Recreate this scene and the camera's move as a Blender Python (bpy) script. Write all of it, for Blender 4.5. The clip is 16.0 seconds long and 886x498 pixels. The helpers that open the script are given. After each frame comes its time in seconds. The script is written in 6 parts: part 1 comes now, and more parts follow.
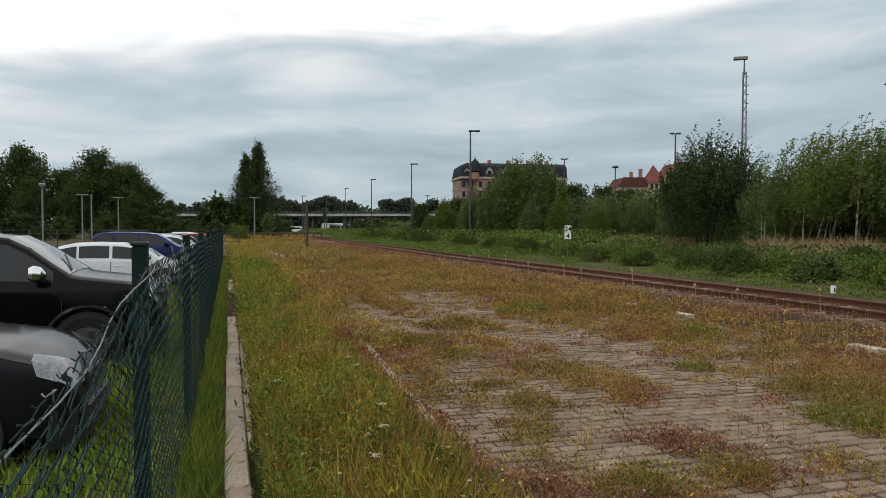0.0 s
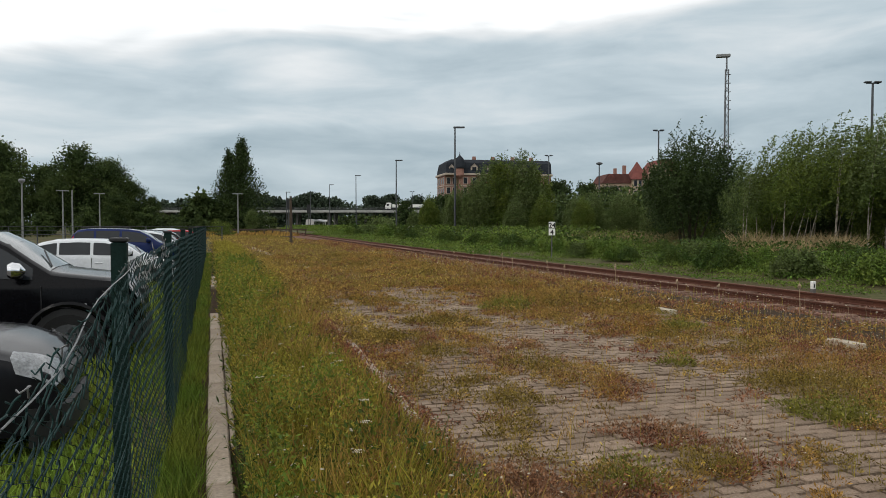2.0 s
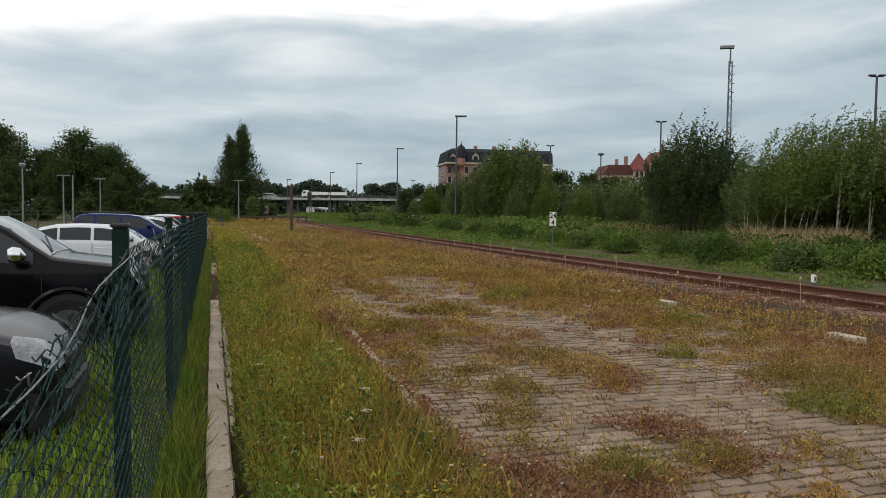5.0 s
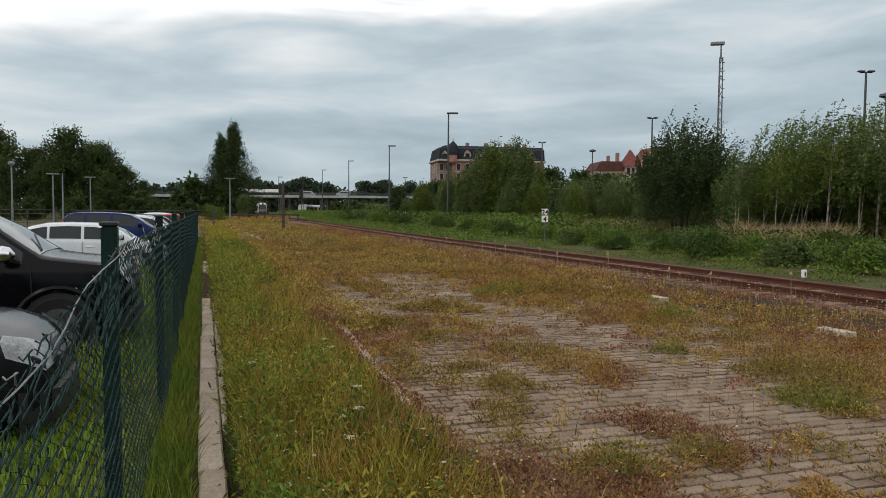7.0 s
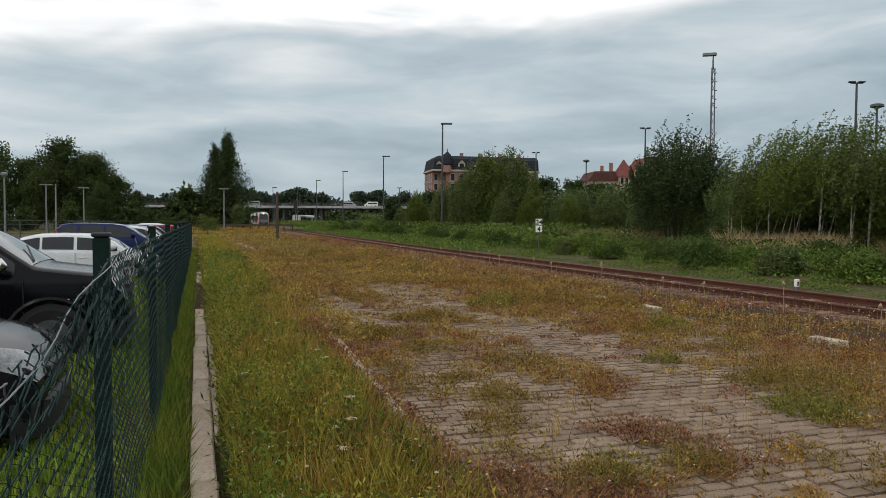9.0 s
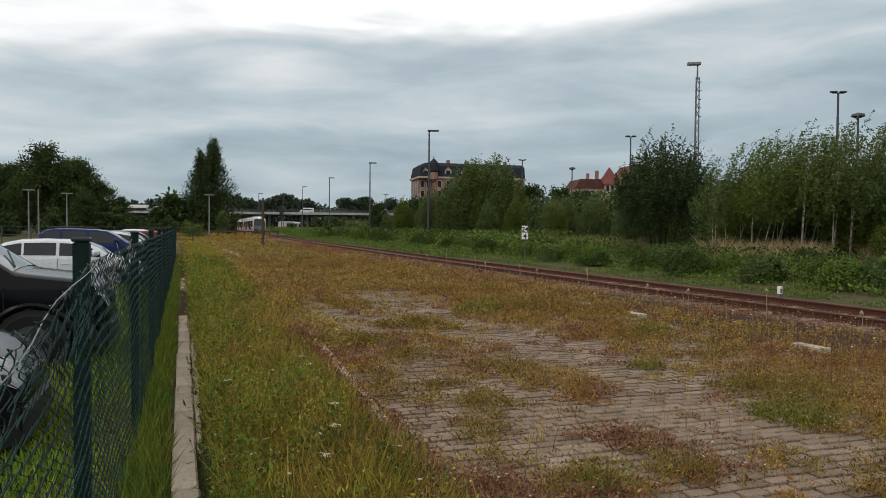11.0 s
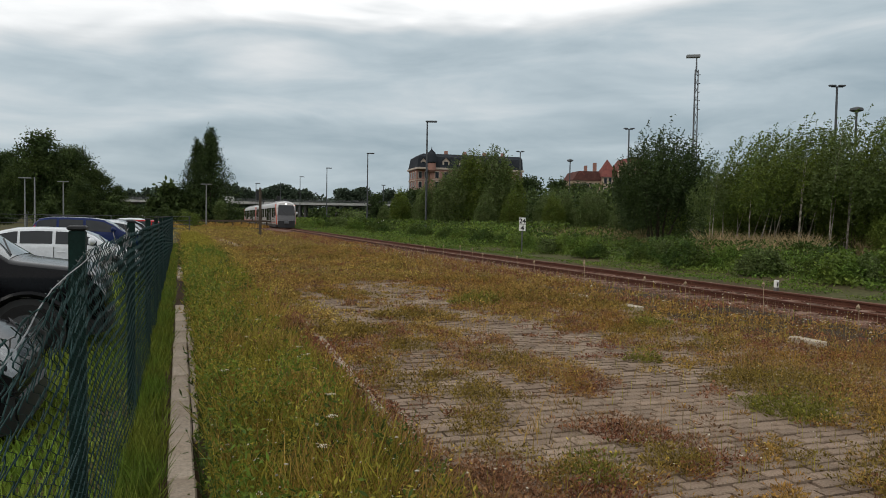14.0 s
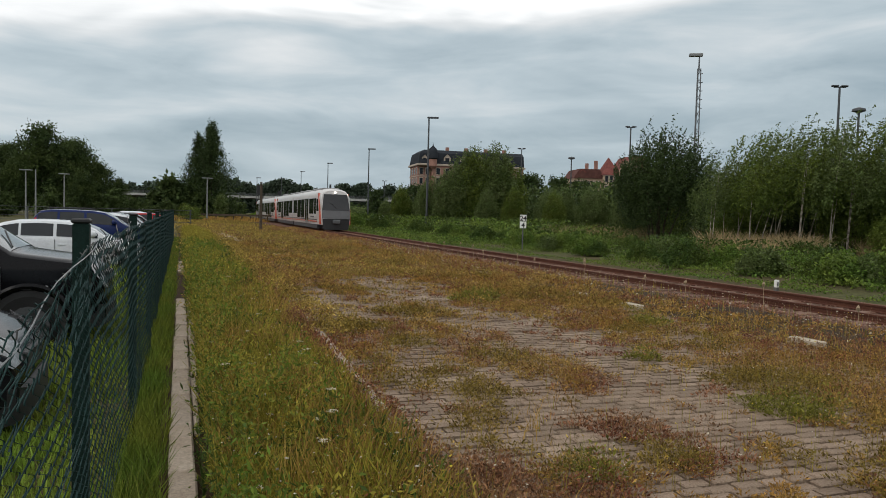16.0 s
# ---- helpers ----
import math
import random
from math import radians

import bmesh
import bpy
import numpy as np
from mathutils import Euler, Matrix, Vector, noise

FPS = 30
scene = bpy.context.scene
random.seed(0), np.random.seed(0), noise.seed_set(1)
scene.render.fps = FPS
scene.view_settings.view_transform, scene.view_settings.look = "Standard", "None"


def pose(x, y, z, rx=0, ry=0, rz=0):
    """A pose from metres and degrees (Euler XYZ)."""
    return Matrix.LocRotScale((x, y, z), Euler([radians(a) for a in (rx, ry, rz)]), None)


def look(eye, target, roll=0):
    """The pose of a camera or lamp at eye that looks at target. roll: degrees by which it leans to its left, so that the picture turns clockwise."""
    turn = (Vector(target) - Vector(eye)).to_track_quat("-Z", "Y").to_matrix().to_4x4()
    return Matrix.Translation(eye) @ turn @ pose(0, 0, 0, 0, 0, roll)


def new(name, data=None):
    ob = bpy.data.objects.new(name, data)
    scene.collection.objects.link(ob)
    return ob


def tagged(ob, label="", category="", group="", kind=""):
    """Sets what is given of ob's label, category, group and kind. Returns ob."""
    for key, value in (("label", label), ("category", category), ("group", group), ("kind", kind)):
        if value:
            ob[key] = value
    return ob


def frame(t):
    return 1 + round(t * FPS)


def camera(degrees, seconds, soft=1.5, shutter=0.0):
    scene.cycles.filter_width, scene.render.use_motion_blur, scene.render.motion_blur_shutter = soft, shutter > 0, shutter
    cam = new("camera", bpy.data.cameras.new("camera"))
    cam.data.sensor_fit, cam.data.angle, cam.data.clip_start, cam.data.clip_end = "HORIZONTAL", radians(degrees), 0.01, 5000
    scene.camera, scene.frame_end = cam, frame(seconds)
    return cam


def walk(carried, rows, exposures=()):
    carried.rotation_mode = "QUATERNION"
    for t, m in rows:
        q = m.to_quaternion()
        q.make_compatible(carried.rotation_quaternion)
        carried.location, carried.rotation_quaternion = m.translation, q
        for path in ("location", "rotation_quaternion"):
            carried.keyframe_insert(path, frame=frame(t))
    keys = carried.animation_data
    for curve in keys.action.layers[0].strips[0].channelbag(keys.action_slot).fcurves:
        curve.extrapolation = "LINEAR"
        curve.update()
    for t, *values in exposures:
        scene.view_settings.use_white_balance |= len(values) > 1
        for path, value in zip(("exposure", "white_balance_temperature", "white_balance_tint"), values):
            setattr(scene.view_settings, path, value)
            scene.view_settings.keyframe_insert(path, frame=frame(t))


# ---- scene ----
cam = camera(63, 16.0, soft=0.85)
PATH = [
    (0, (0.006, -0.002, 1.603), (0.573, 1.915, 1.546), -0.0),
    (0.5, (0.009, -0.007, 1.603), (0.581, 1.909, 1.543), -0.1),
    (1, (0.012, -0.009, 1.605), (0.584, 1.906, 1.552), -0.3),
    (1.5, (0.013, -0.018, 1.605), (0.593, 1.895, 1.552), -0.2),
    (2, (0.018, -0.015, 1.601), (0.625, 1.889, 1.534), 0.0),
    (2.5, (0.021, -0.007, 1.601), (0.633, 1.896, 1.521), -0.0),
    (3, (0.021, -0.002, 1.603), (0.635, 1.9, 1.523), 0.2),
    (3.5, (0.019, 0.0, 1.602), (0.629, 1.902, 1.517), 0.5),
    (4, (0.012, 0.007, 1.601), (0.607, 1.914, 1.504), 0.7),
    (6.5, (0.016, 0.007, 1.604), (0.644, 1.904, 1.507), 0.5),
    (7, (0.018, 0.01, 1.601), (0.644, 1.906, 1.496), 0.4),
    (7.5, (0.019, 0.002, 1.603), (0.66, 1.894, 1.52), 0.4),
    (8, (0.017, 0.002, 1.602), (0.652, 1.897, 1.522), 0.5),
    (8.5, (0.019, -0.002, 1.604), (0.652, 1.894, 1.523), 0.6),
    (9, (0.025, -0.005, 1.602), (0.666, 1.888, 1.525), 0.3),
    (9.5, (0.028, -0.002, 1.599), (0.685, 1.886, 1.538), 0.4),
    (12, (0.039, -0.009, 1.597), (0.723, 1.87, 1.541), 0.3),
    (12.5, (0.036, -0.001, 1.596), (0.722, 1.877, 1.544), 0.2),
    (13, (0.038, 0.007, 1.593), (0.708, 1.89, 1.521), 0.4),
    (13.5, (0.038, 0.007, 1.596), (0.712, 1.888, 1.514), 0.4),
    (14, (0.036, 0.014, 1.597), (0.72, 1.892, 1.515), 0.9),
    (14.5, (0.037, 0.019, 1.594), (0.716, 1.897, 1.501), 0.9),
    (15, (0.026, 0.015, 1.596), (0.704, 1.894, 1.503), 1.2),
    (15.5, (0.024, 0.019, 1.598), (0.703, 1.898, 1.498), 1.4),
    (16, (0.024, 0.01, 1.598), (0.707, 1.887, 1.506), 1.5),
]
walk(cam, [(t, look(eye, target, roll)) for t, eye, target, roll in PATH],
     exposures=[(0, 0.02), (3.5, 0.07), (8, -0.02), (12.5, -0.10), (14.5, -0.10), (16, -0.05)])

# ---- world and light ----
SUN_EL, SUN_AZ = radians(48), radians(-70)   # high behind the cloud, over the car park


def world_sky():
    w = bpy.data.worlds.new("overcast_sky")
    scene.world = w
    w.use_nodes = True
    nt = w.node_tree
    nt.nodes.clear()
    N, L = nt.nodes.new, nt.links.new
    out, bg = N("ShaderNodeOutputWorld"), N("ShaderNodeBackground")
    sky = N("ShaderNodeTexSky")
    sky.sky_type, sky.sun_disc = "NISHITA", False
    sky.sun_elevation, sky.sun_rotation = SUN_EL, SUN_AZ
    sky.air_density, sky.dust_density = 1.0, 2.0
    tc, sep = N("ShaderNodeTexCoord"), N("ShaderNodeSeparateXYZ")
    L(tc.outputs["Generated"], sep.inputs[0])

    def m(op, a, b=None, c=None):
        n = N("ShaderNodeMath")
        n.operation = op
        for k, v in enumerate((a, b, c)):
            if v is None:
                continue
            if isinstance(v, (int, float)):
                n.inputs[k].default_value = v
            else:
                L(v, n.inputs[k])
        return n.outputs[0]
    z = m("MAXIMUM", sep.outputs[2], 0.0)
    # billows drawn out along the horizon, at two scales, on layers of cloud
    mp = N("ShaderNodeMapping")
    mp.inputs["Scale"].default_value = (1.0, 1.0, 4.6)
    mp.inputs["Location"].default_value = CLOUD_SHIFT
    L(tc.outputs["Generated"], mp.inputs[0])

    def noise_at(scale, detail, rough, dist):
        n = N("ShaderNodeTexNoise")
        n.inputs["Scale"].default_value, n.inputs["Detail"].default_value = scale, detail
        n.inputs["Roughness"].default_value, n.inputs["Distortion"].default_value = rough, dist
        L(mp.outputs[0], n.inputs["Vector"])
        return m("SUBTRACT", n.outputs["Fac"], 0.5)
    wide, fine = noise_at(2.6, 3.0, 0.45, 0.6), noise_at(5.0, 6.0, 0.55, 0.35)
    warped = m("ADD", z, m("ADD", m("MULTIPLY", wide, 0.16), m("MULTIPLY", sep.outputs[0], -0.13)))
    layers = N("ShaderNodeValToRGB")
    layers.color_ramp.interpolation = "B_SPLINE"
    el = layers.color_ramp.elements
    el[0].position, el[0].color = 0.0, (.50,) * 3 + (1,)
    el[1].position, el[1].color = 1.0, (.88,) * 3 + (1,)
    for p, v in ((.05, .50), (.09, .53), (.13, .69), (.16, .56), (.19, .61), (.21, .70), (.24, 1.0), (.30, 1.15), (.42, .95)):
        el.new(p).color = (v, v, v, 1)
    L(warped, layers.inputs[0])
    lum = m("ADD", layers.outputs[0], m("ADD", m("MULTIPLY", fine, 0.46), m("MULTIPLY", wide, 0.20)))
    ramp = N("ShaderNodeValToRGB")
    e = ramp.color_ramp.elements
    e[0].position, e[0].color = 0.2, (0.165, 0.215, 0.245, 1)
    e[1].position, e[1].color = 1.0, (1.14, 1.15, 1.15, 1)
    for p, c in ((0.38, (0.305, 0.40, 0.46, 1)), (0.6, (0.535, 0.625, 0.675, 1)), (0.8, (0.80, 0.835, 0.85, 1))):
        e.new(p).color = c
    L(lum, ramp.inputs[0])
    mix = N("ShaderNodeMixRGB")
    mix.inputs[0].default_value = 0.93
    hsv = N("ShaderNodeMixRGB")
    hsv.blend_type, hsv.inputs[0].default_value = "MULTIPLY", 1.0
    hsv.inputs[2].default_value = (0.09, 0.09, 0.09, 1)
    L(sky.outputs[0], hsv.inputs[1])
    L(hsv.outputs[0], mix.inputs[1])
    L(ramp.outputs[0], mix.inputs[2])
    L(mix.outputs[0], bg.inputs[0])
    bg.inputs[1].default_value = 1.0
    L(bg.outputs[0], out.inputs[0])


CLOUD_SHIFT = (0.31, 0.2, 0.0)
world_sky()
sun_data = bpy.data.lights.new("sun", "SUN")
sun_data.energy, sun_data.angle, sun_data.color = 1.0, radians(25), (1.0, 0.96, 0.9)
sun = new("sun", sun_data)
sun.matrix_world = look((-30, -8, 40), (0, 8, 0))


# ---- building helpers ----
class G:
    """Collects points and faces of one mesh."""

    def __init__(self):
        self.v, self.f = [], []

    def add(self, vs, fs):
        n = len(self.v)
        self.v += [tuple(p) for p in vs]
        self.f += [tuple(i + n for i in q) for q in fs]
        return self

    def box(self, x0, y0, z0, x1, y1, z1, c=0.0):
        """A box with chamfered upright and flat edges of size c."""
        if c <= 0:
            vs = [(x, y, z) for z in (z0, z1) for x, y in ((x0, y0), (x1, y0), (x1, y1), (x0, y1))]
            return self.add(vs, [(3, 2, 1, 0), (4, 5, 6, 7), (0, 1, 5, 4), (1, 2, 6, 5), (2, 3, 7, 6), (3, 0, 4, 7)])
        rings = []
        for z, d in ((z0, c), (z0 + c, 0), (z1 - c, 0), (z1, c)):
            rings.append([(x, y, z) for x, y in ((x0 + d, y0 + d), (x1 - d, y0 + d), (x1 - d, y1 - d), (x0 + d, y1 - d))])
        return self.loft(rings)

    def loft(self, rings, closed=True, caps=True):
        n, k = len(rings[0]), len(self.v)
        for r in rings:
            self.v += [tuple(p) for p in r]
        for i in range(len(rings) - 1):
            for j in range(n if closed else n - 1):
                a, b = k + i * n + j, k + i * n + (j + 1) % n
                self.f.append((a, b, b + n, a + n))
        if caps:
            self.f.append(tuple(k + j for j in reversed(range(n))))
            self.f.append(tuple(k + (len(rings) - 1) * n + j for j in range(n)))
        return self

    def tube(self, pts, radii, n=8):
        pts = [Vector(p) for p in pts]
        if isinstance(radii, (int, float)):
            radii = [radii] * len(pts)
        rings, up = [], None
        for i, p in enumerate(pts):
            d = (pts[min(i + 1, len(pts) - 1)] - pts[max(i - 1, 0)]).normalized()
            side = d.cross(Vector((0, 0, 1)) if abs(d.z) < 0.95 else Vector((0, 1, 0))).normalized()
            up = side.cross(d)
            rings.append([p + (side * math.cos(q) + up * math.sin(q)) * radii[i] for q in (2 * math.pi * j / n for j in range(n))])
        return self.loft(rings)

    def prism(self, outline, lo, hi, axis="y"):
        """An outline in the other two axes, pushed along axis."""
        put = {"y": lambda a, b, d: (a, d, b), "x": lambda a, b, d: (d, a, b), "z": lambda a, b, d: (a, b, d)}[axis]
        return self.loft([[put(a, b, d) for a, b in outline] for d in (lo, hi)])

    def mesh(self, name, smooth=False):
        me = bpy.data.meshes.new(name)
        me.from_pydata(self.v, [], self.f)
        bm = bmesh.new()
        bm.from_mesh(me)
        bmesh.ops.recalc_face_normals(bm, faces=bm.faces)
        bm.to_mesh(me)
        bm.free()
        if smooth:
            me.shade_smooth()
            me.set_sharp_from_angle(angle=radians(38))
        return me


def part(name, g, material, parent=None, label="", smooth=False, bevel=0.0, at=None):
    me = g.mesh(name, smooth) if isinstance(g, G) else g
    if material and not me.materials:
        me.materials.append(material)
    ob = new(name, me)
    if parent:
        ob.parent = parent
    if at is not None:
        ob.matrix_basis = at
    if bevel:
        b = ob.modifiers.new("bevel", "BEVEL")
        b.width, b.segments, b.limit_method = bevel, 2, "ANGLE"
    if label:
        tagged(ob, label)
    return ob


def thing(name, label, category, group="", at=None):
    ob = new(name)
    ob.empty_display_size = 0.2
    if at is not None:
        ob.matrix_basis = at
    return tagged(ob, label, category, group)


def fast_mesh(name, verts, faces, material):
    """A large mesh from arrays: faces is an n x k array."""
    me = bpy.data.meshes.new(name)
    faces = np.asarray(faces, np.int32)
    n, k = faces.shape
    me.vertices.add(len(verts))
    me.vertices.foreach_set("co", np.asarray(verts, np.float32).ravel())
    me.loops.add(n * k)
    me.loops.foreach_set("vertex_index", faces.ravel())
    me.polygons.add(n)
    me.polygons.foreach_set("loop_start", np.arange(0, n * k, k, dtype=np.int32))
    me.update(calc_edges=True)
    me.materials.append(material)
    return me


def vnoise(x, y, seed=0):
    """Smooth value noise from 0 to 1 on arrays."""
    rng = np.random.RandomState(seed)
    tab = rng.rand(256, 256)
    xi, yi = np.floor(x).astype(int), np.floor(y).astype(int)
    u, v = x - xi, y - yi
    u, v = u * u * (3 - 2 * u), v * v * (3 - 2 * v)
    a, b = tab[xi % 256, yi % 256], tab[(xi + 1) % 256, yi % 256]
    c, d = tab[xi % 256, (yi + 1) % 256], tab[(xi + 1) % 256, (yi + 1) % 256]
    return (a * (1 - u) + b * u) * (1 - v) + (c * (1 - u) + d * u) * v


def patches(x, y, size, seed=0):
    return 0.6 * vnoise(x / size, y / size, seed) + 0.28 * vnoise(x / size * 2.3, y / size * 2.3, seed + 1) + 0.12 * vnoise(x / size * 5.1, y / size * 5.1, seed + 2)


# ---- materials ----
def material(name, base, rough=0.8, metal=0.0, var=0.25, scale=6.0, fine=60.0, bump=0.15, tint=None, island=0.0, obj=0.0, translucent=0.0, coat=0.0, spec=0.5):
    """A surface with variation at two scales. tint: a second colour that comes through in patches."""
    mat = bpy.data.materials.new(name)
    mat.use_nodes = True
    nt = mat.node_tree
    N, L = nt.nodes.new, nt.links.new
    bsdf = nt.nodes["Principled BSDF"]
    bsdf.inputs["Roughness"].default_value, bsdf.inputs["Metallic"].default_value = rough, metal
    bsdf.inputs["Specular IOR Level"].default_value = spec if rough < 0.7 or spec < 0.4 else 0.12
    bsdf.inputs["Coat Weight"].default_value = coat
    tc = N("ShaderNodeTexCoord")
    big, small = N("ShaderNodeTexNoise"), N("ShaderNodeTexNoise")
    big.inputs["Scale"].default_value, small.inputs["Scale"].default_value = scale, fine
    big.inputs["Detail"].default_value, small.inputs["Detail"].default_value = 4, 3
    for n in (big, small):
        L(tc.outputs["Object"], n.inputs["Vector"])
    col = N("ShaderNodeMixRGB")
    col.inputs[1].default_value = (*base, 1)
    col.inputs[2].default_value = (*(tint or [c * (1 - var) for c in base]), 1)
    ramp = N("ShaderNodeMapRange")
    ramp.inputs[1].default_value, ramp.inputs[2].default_value = 0.38, 0.62
    L(big.outputs["Fac"], ramp.inputs[0])
    L(ramp.outputs[0], col.inputs[0])
    val = N("ShaderNodeMapRange")
    val.inputs[1].default_value, val.inputs[2].default_value = 0.25, 0.75
    val.inputs[3].default_value, val.inputs[4].default_value = 1 - var, 1 + var
    L(small.outputs["Fac"], val.inputs[0])
    mul = N("ShaderNodeVectorMath")
    mul.operation = "SCALE"
    L(col.outputs[0], mul.inputs[0])
    L(val.outputs[0], mul.inputs["Scale"])
    last = mul.outputs[0]
    for amount, kind in ((island, "ShaderNodeNewGeometry"), (obj, "ShaderNodeObjectInfo")):
        if amount:
            src = N(kind)
            r = N("ShaderNodeMapRange")
            r.inputs[3].default_value, r.inputs[4].default_value = 1 - amount, 1 + amount
            L(src.outputs["Random Per Island" if island and kind.endswith("Geometry") else "Random"], r.inputs[0])
            m2 = N("ShaderNodeVectorMath")
            m2.operation = "SCALE"
            L(last, m2.inputs[0])
            L(r.outputs[0], m2.inputs["Scale"])
            last = m2.outputs[0]
    L(last, bsdf.inputs["Base Color"])
    if bump:
        b = N("ShaderNodeBump")
        b.inputs["Strength"].default_value, b.inputs["Distance"].default_value = bump, 0.02
        L(small.outputs["Fac"], b.inputs["Height"])
        L(b.outputs[0], bsdf.inputs["Normal"])
    if translucent:
        tr, mx = N("ShaderNodeBsdfTranslucent"), N("ShaderNodeMixShader")
        L(last, tr.inputs[0])
        mx.inputs[0].default_value = translucent
        L(bsdf.outputs[0], mx.inputs[1])
        L(tr.outputs[0], mx.inputs[2])
        L(mx.outputs[0], nt.nodes["Material Output"].inputs[0])
    return mat


def glowing(name, colour, strength):
    mat = material(name, colour, 0.3, bump=0)
    b = mat.node_tree.nodes["Principled BSDF"]
    b.inputs["Emission Color"].default_value, b.inputs["Emission Strength"].default_value = (*colour, 1), strength
    return mat


SOIL = material("soil", (0.036, 0.022, 0.013), 0.95, scale=0.8, fine=30, var=0.35, tint=(0.05, 0.032, 0.017), bump=0.6)
FIELD = material("meadow_soil", (0.075, 0.06, 0.03), 0.95, scale=0.15, fine=9, var=0.4, tint=(0.06, 0.065, 0.022), bump=0.5)
PAVER = material("concrete_paver", (0.178, 0.126, 0.090), 0.85, scale=1.1, fine=55, var=0.28, tint=(0.25, 0.188, 0.138), bump=0.5, obj=0.2)
PAVER_REST = material("concrete_paver_far", (0.178, 0.126, 0.090), 0.85, scale=1.1, fine=55, var=0.28, tint=(0.25, 0.188, 0.138), bump=0.5, island=0.2)
KERB = material("kerb_concrete", (0.36, 0.3, 0.24), 0.9, scale=1.4, fine=50, var=0.25, tint=(0.25, 0.2, 0.15), bump=0.5, obj=0.1)
EDGE_STONE = material("edge_stone", (0.46, 0.40, 0.31), 0.9, scale=2.5, fine=45, var=0.25, tint=(0.26, 0.22, 0.16), bump=0.4)
BALLAST = material("ballast", (0.115, 0.055, 0.038), 0.95, scale=1.2, fine=25, var=0.5, tint=(0.15, 0.085, 0.06), bump=1.0)
STONE = material("ballast_stone", (0.16, 0.08, 0.058), 0.9, scale=3, fine=40, var=0.3, tint=(0.24, 0.155, 0.12), island=0.35)
RUST = material("rusty_steel", (0.10, 0.042, 0.026), 0.75, metal=0.2, scale=2, fine=60, var=0.3, tint=(0.085, 0.035, 0.024), bump=0.2)
RAILHEAD = material("rail_head", (0.12, 0.066, 0.046), 0.8, metal=0.1, scale=2, fine=30, var=0.2)
SLEEPER = material("sleeper", (0.125, 0.07, 0.05), 0.9, scale=3, fine=40, var=0.3, tint=(0.17, 0.11, 0.085), obj=0.35)
CARPARK = material("carpark_gravel", (0.11, 0.105, 0.10), 0.95, scale=0.7, fine=30, var=0.3, bump=0.5)
FENCE_POST = material("fence_post_green", (0.006, 0.02, 0.016), 0.75, scale=4, fine=80, var=0.3, spec=0.15)
FENCE_WIRE = material("fence_wire_green", (0.014, 0.040, 0.038), 0.65, scale=5, fine=90, var=0.35, bump=0, spec=0.2)
BARE_WIRE = material("bare_wire", (0.2, 0.2, 0.2), 0.4, metal=0.6, scale=8, fine=90, var=0.3, bump=0)
GALV = material("galvanised_steel", (0.13, 0.135, 0.14), 0.5, metal=0.5, scale=3, fine=40, var=0.2, bump=0.05)
GALV_DARK = material("weathered_steel", (0.075, 0.08, 0.085), 0.6, metal=0.4, scale=3, fine=40, var=0.25, bump=0.05)
LAMP_GREY = material("lamp_grey", (0.19, 0.195, 0.19), 0.5, scale=3, fine=40, var=0.15, bump=0)
CONCRETE = material("concrete", (0.36, 0.36, 0.34), 0.9, scale=0.5, fine=8, var=0.2, tint=(0.27, 0.27, 0.26))
CONCRETE_DARK = material("old_concrete", (0.13, 0.125, 0.115), 0.9, scale=0.6, fine=9, var=0.25)
BARK = material("bark", (0.07, 0.055, 0.04), 0.95, scale=4, fine=30, var=0.4, bump=0.5)
BIRCH = material("birch_bark", (0.38, 0.34, 0.28), 0.8, scale=6, fine=25, var=0.35, tint=(0.16, 0.135, 0.11), bump=0.3)
TIMBER = material("weathered_timber", (0.09, 0.07, 0.052), 0.9, scale=3, fine=50, var=0.3)
GRASS_GREEN = material("grass_green", (0.20, 0.18, 0.026), 0.6, scale=1.2, fine=7, var=0.25, tint=(0.3, 0.25, 0.04), island=0.55, translucent=0.35, bump=0, spec=0.12)
LAWN = material("lawn_green", (0.15, 0.23, 0.032), 0.6, scale=1.2, fine=7, var=0.25, tint=(0.2, 0.24, 0.04), island=0.5, translucent=0.35, bump=0, spec=0.12)
GRASS_LUSH = material("grass_lush", (0.10, 0.155, 0.022), 0.6, scale=1.2, fine=7, var=0.25, tint=(0.15, 0.17, 0.026), island=0.5, translucent=0.35, bump=0, spec=0.12)
GRASS_DRY = material("grass_dry", (0.265, 0.143, 0.038), 0.7, scale=0.7, fine=5, var=0.25, tint=(0.32, 0.215, 0.058), island=0.62, translucent=0.2, bump=0, spec=0.12)
GOLD = material("golden_grass", (0.40, 0.285, 0.07), 0.7, scale=0.7, fine=5, var=0.25, tint=(0.30, 0.24, 0.05), island=0.6, translucent=0.25, bump=0, spec=0.12)
OLIVE = material("olive_weed", (0.165, 0.118, 0.025), 0.6, scale=1.2, fine=7, var=0.25, tint=(0.205, 0.145, 0.032), island=0.62, translucent=0.2, bump=0, spec=0.12)
SORREL = material("sorrel_red", (0.19, 0.072, 0.042), 0.7, scale=0.9, fine=6, var=0.3, tint=(0.23, 0.125, 0.062), island=0.62, translucent=0.15, bump=0, spec=0.12)
WEED_DARK = material("weed_leaf_dark", (0.045, 0.08, 0.018), 0.6, scale=1, fine=6, var=0.3, tint=(0.075, 0.105, 0.02), island=0.5, translucent=0.3, bump=0, spec=0.12)
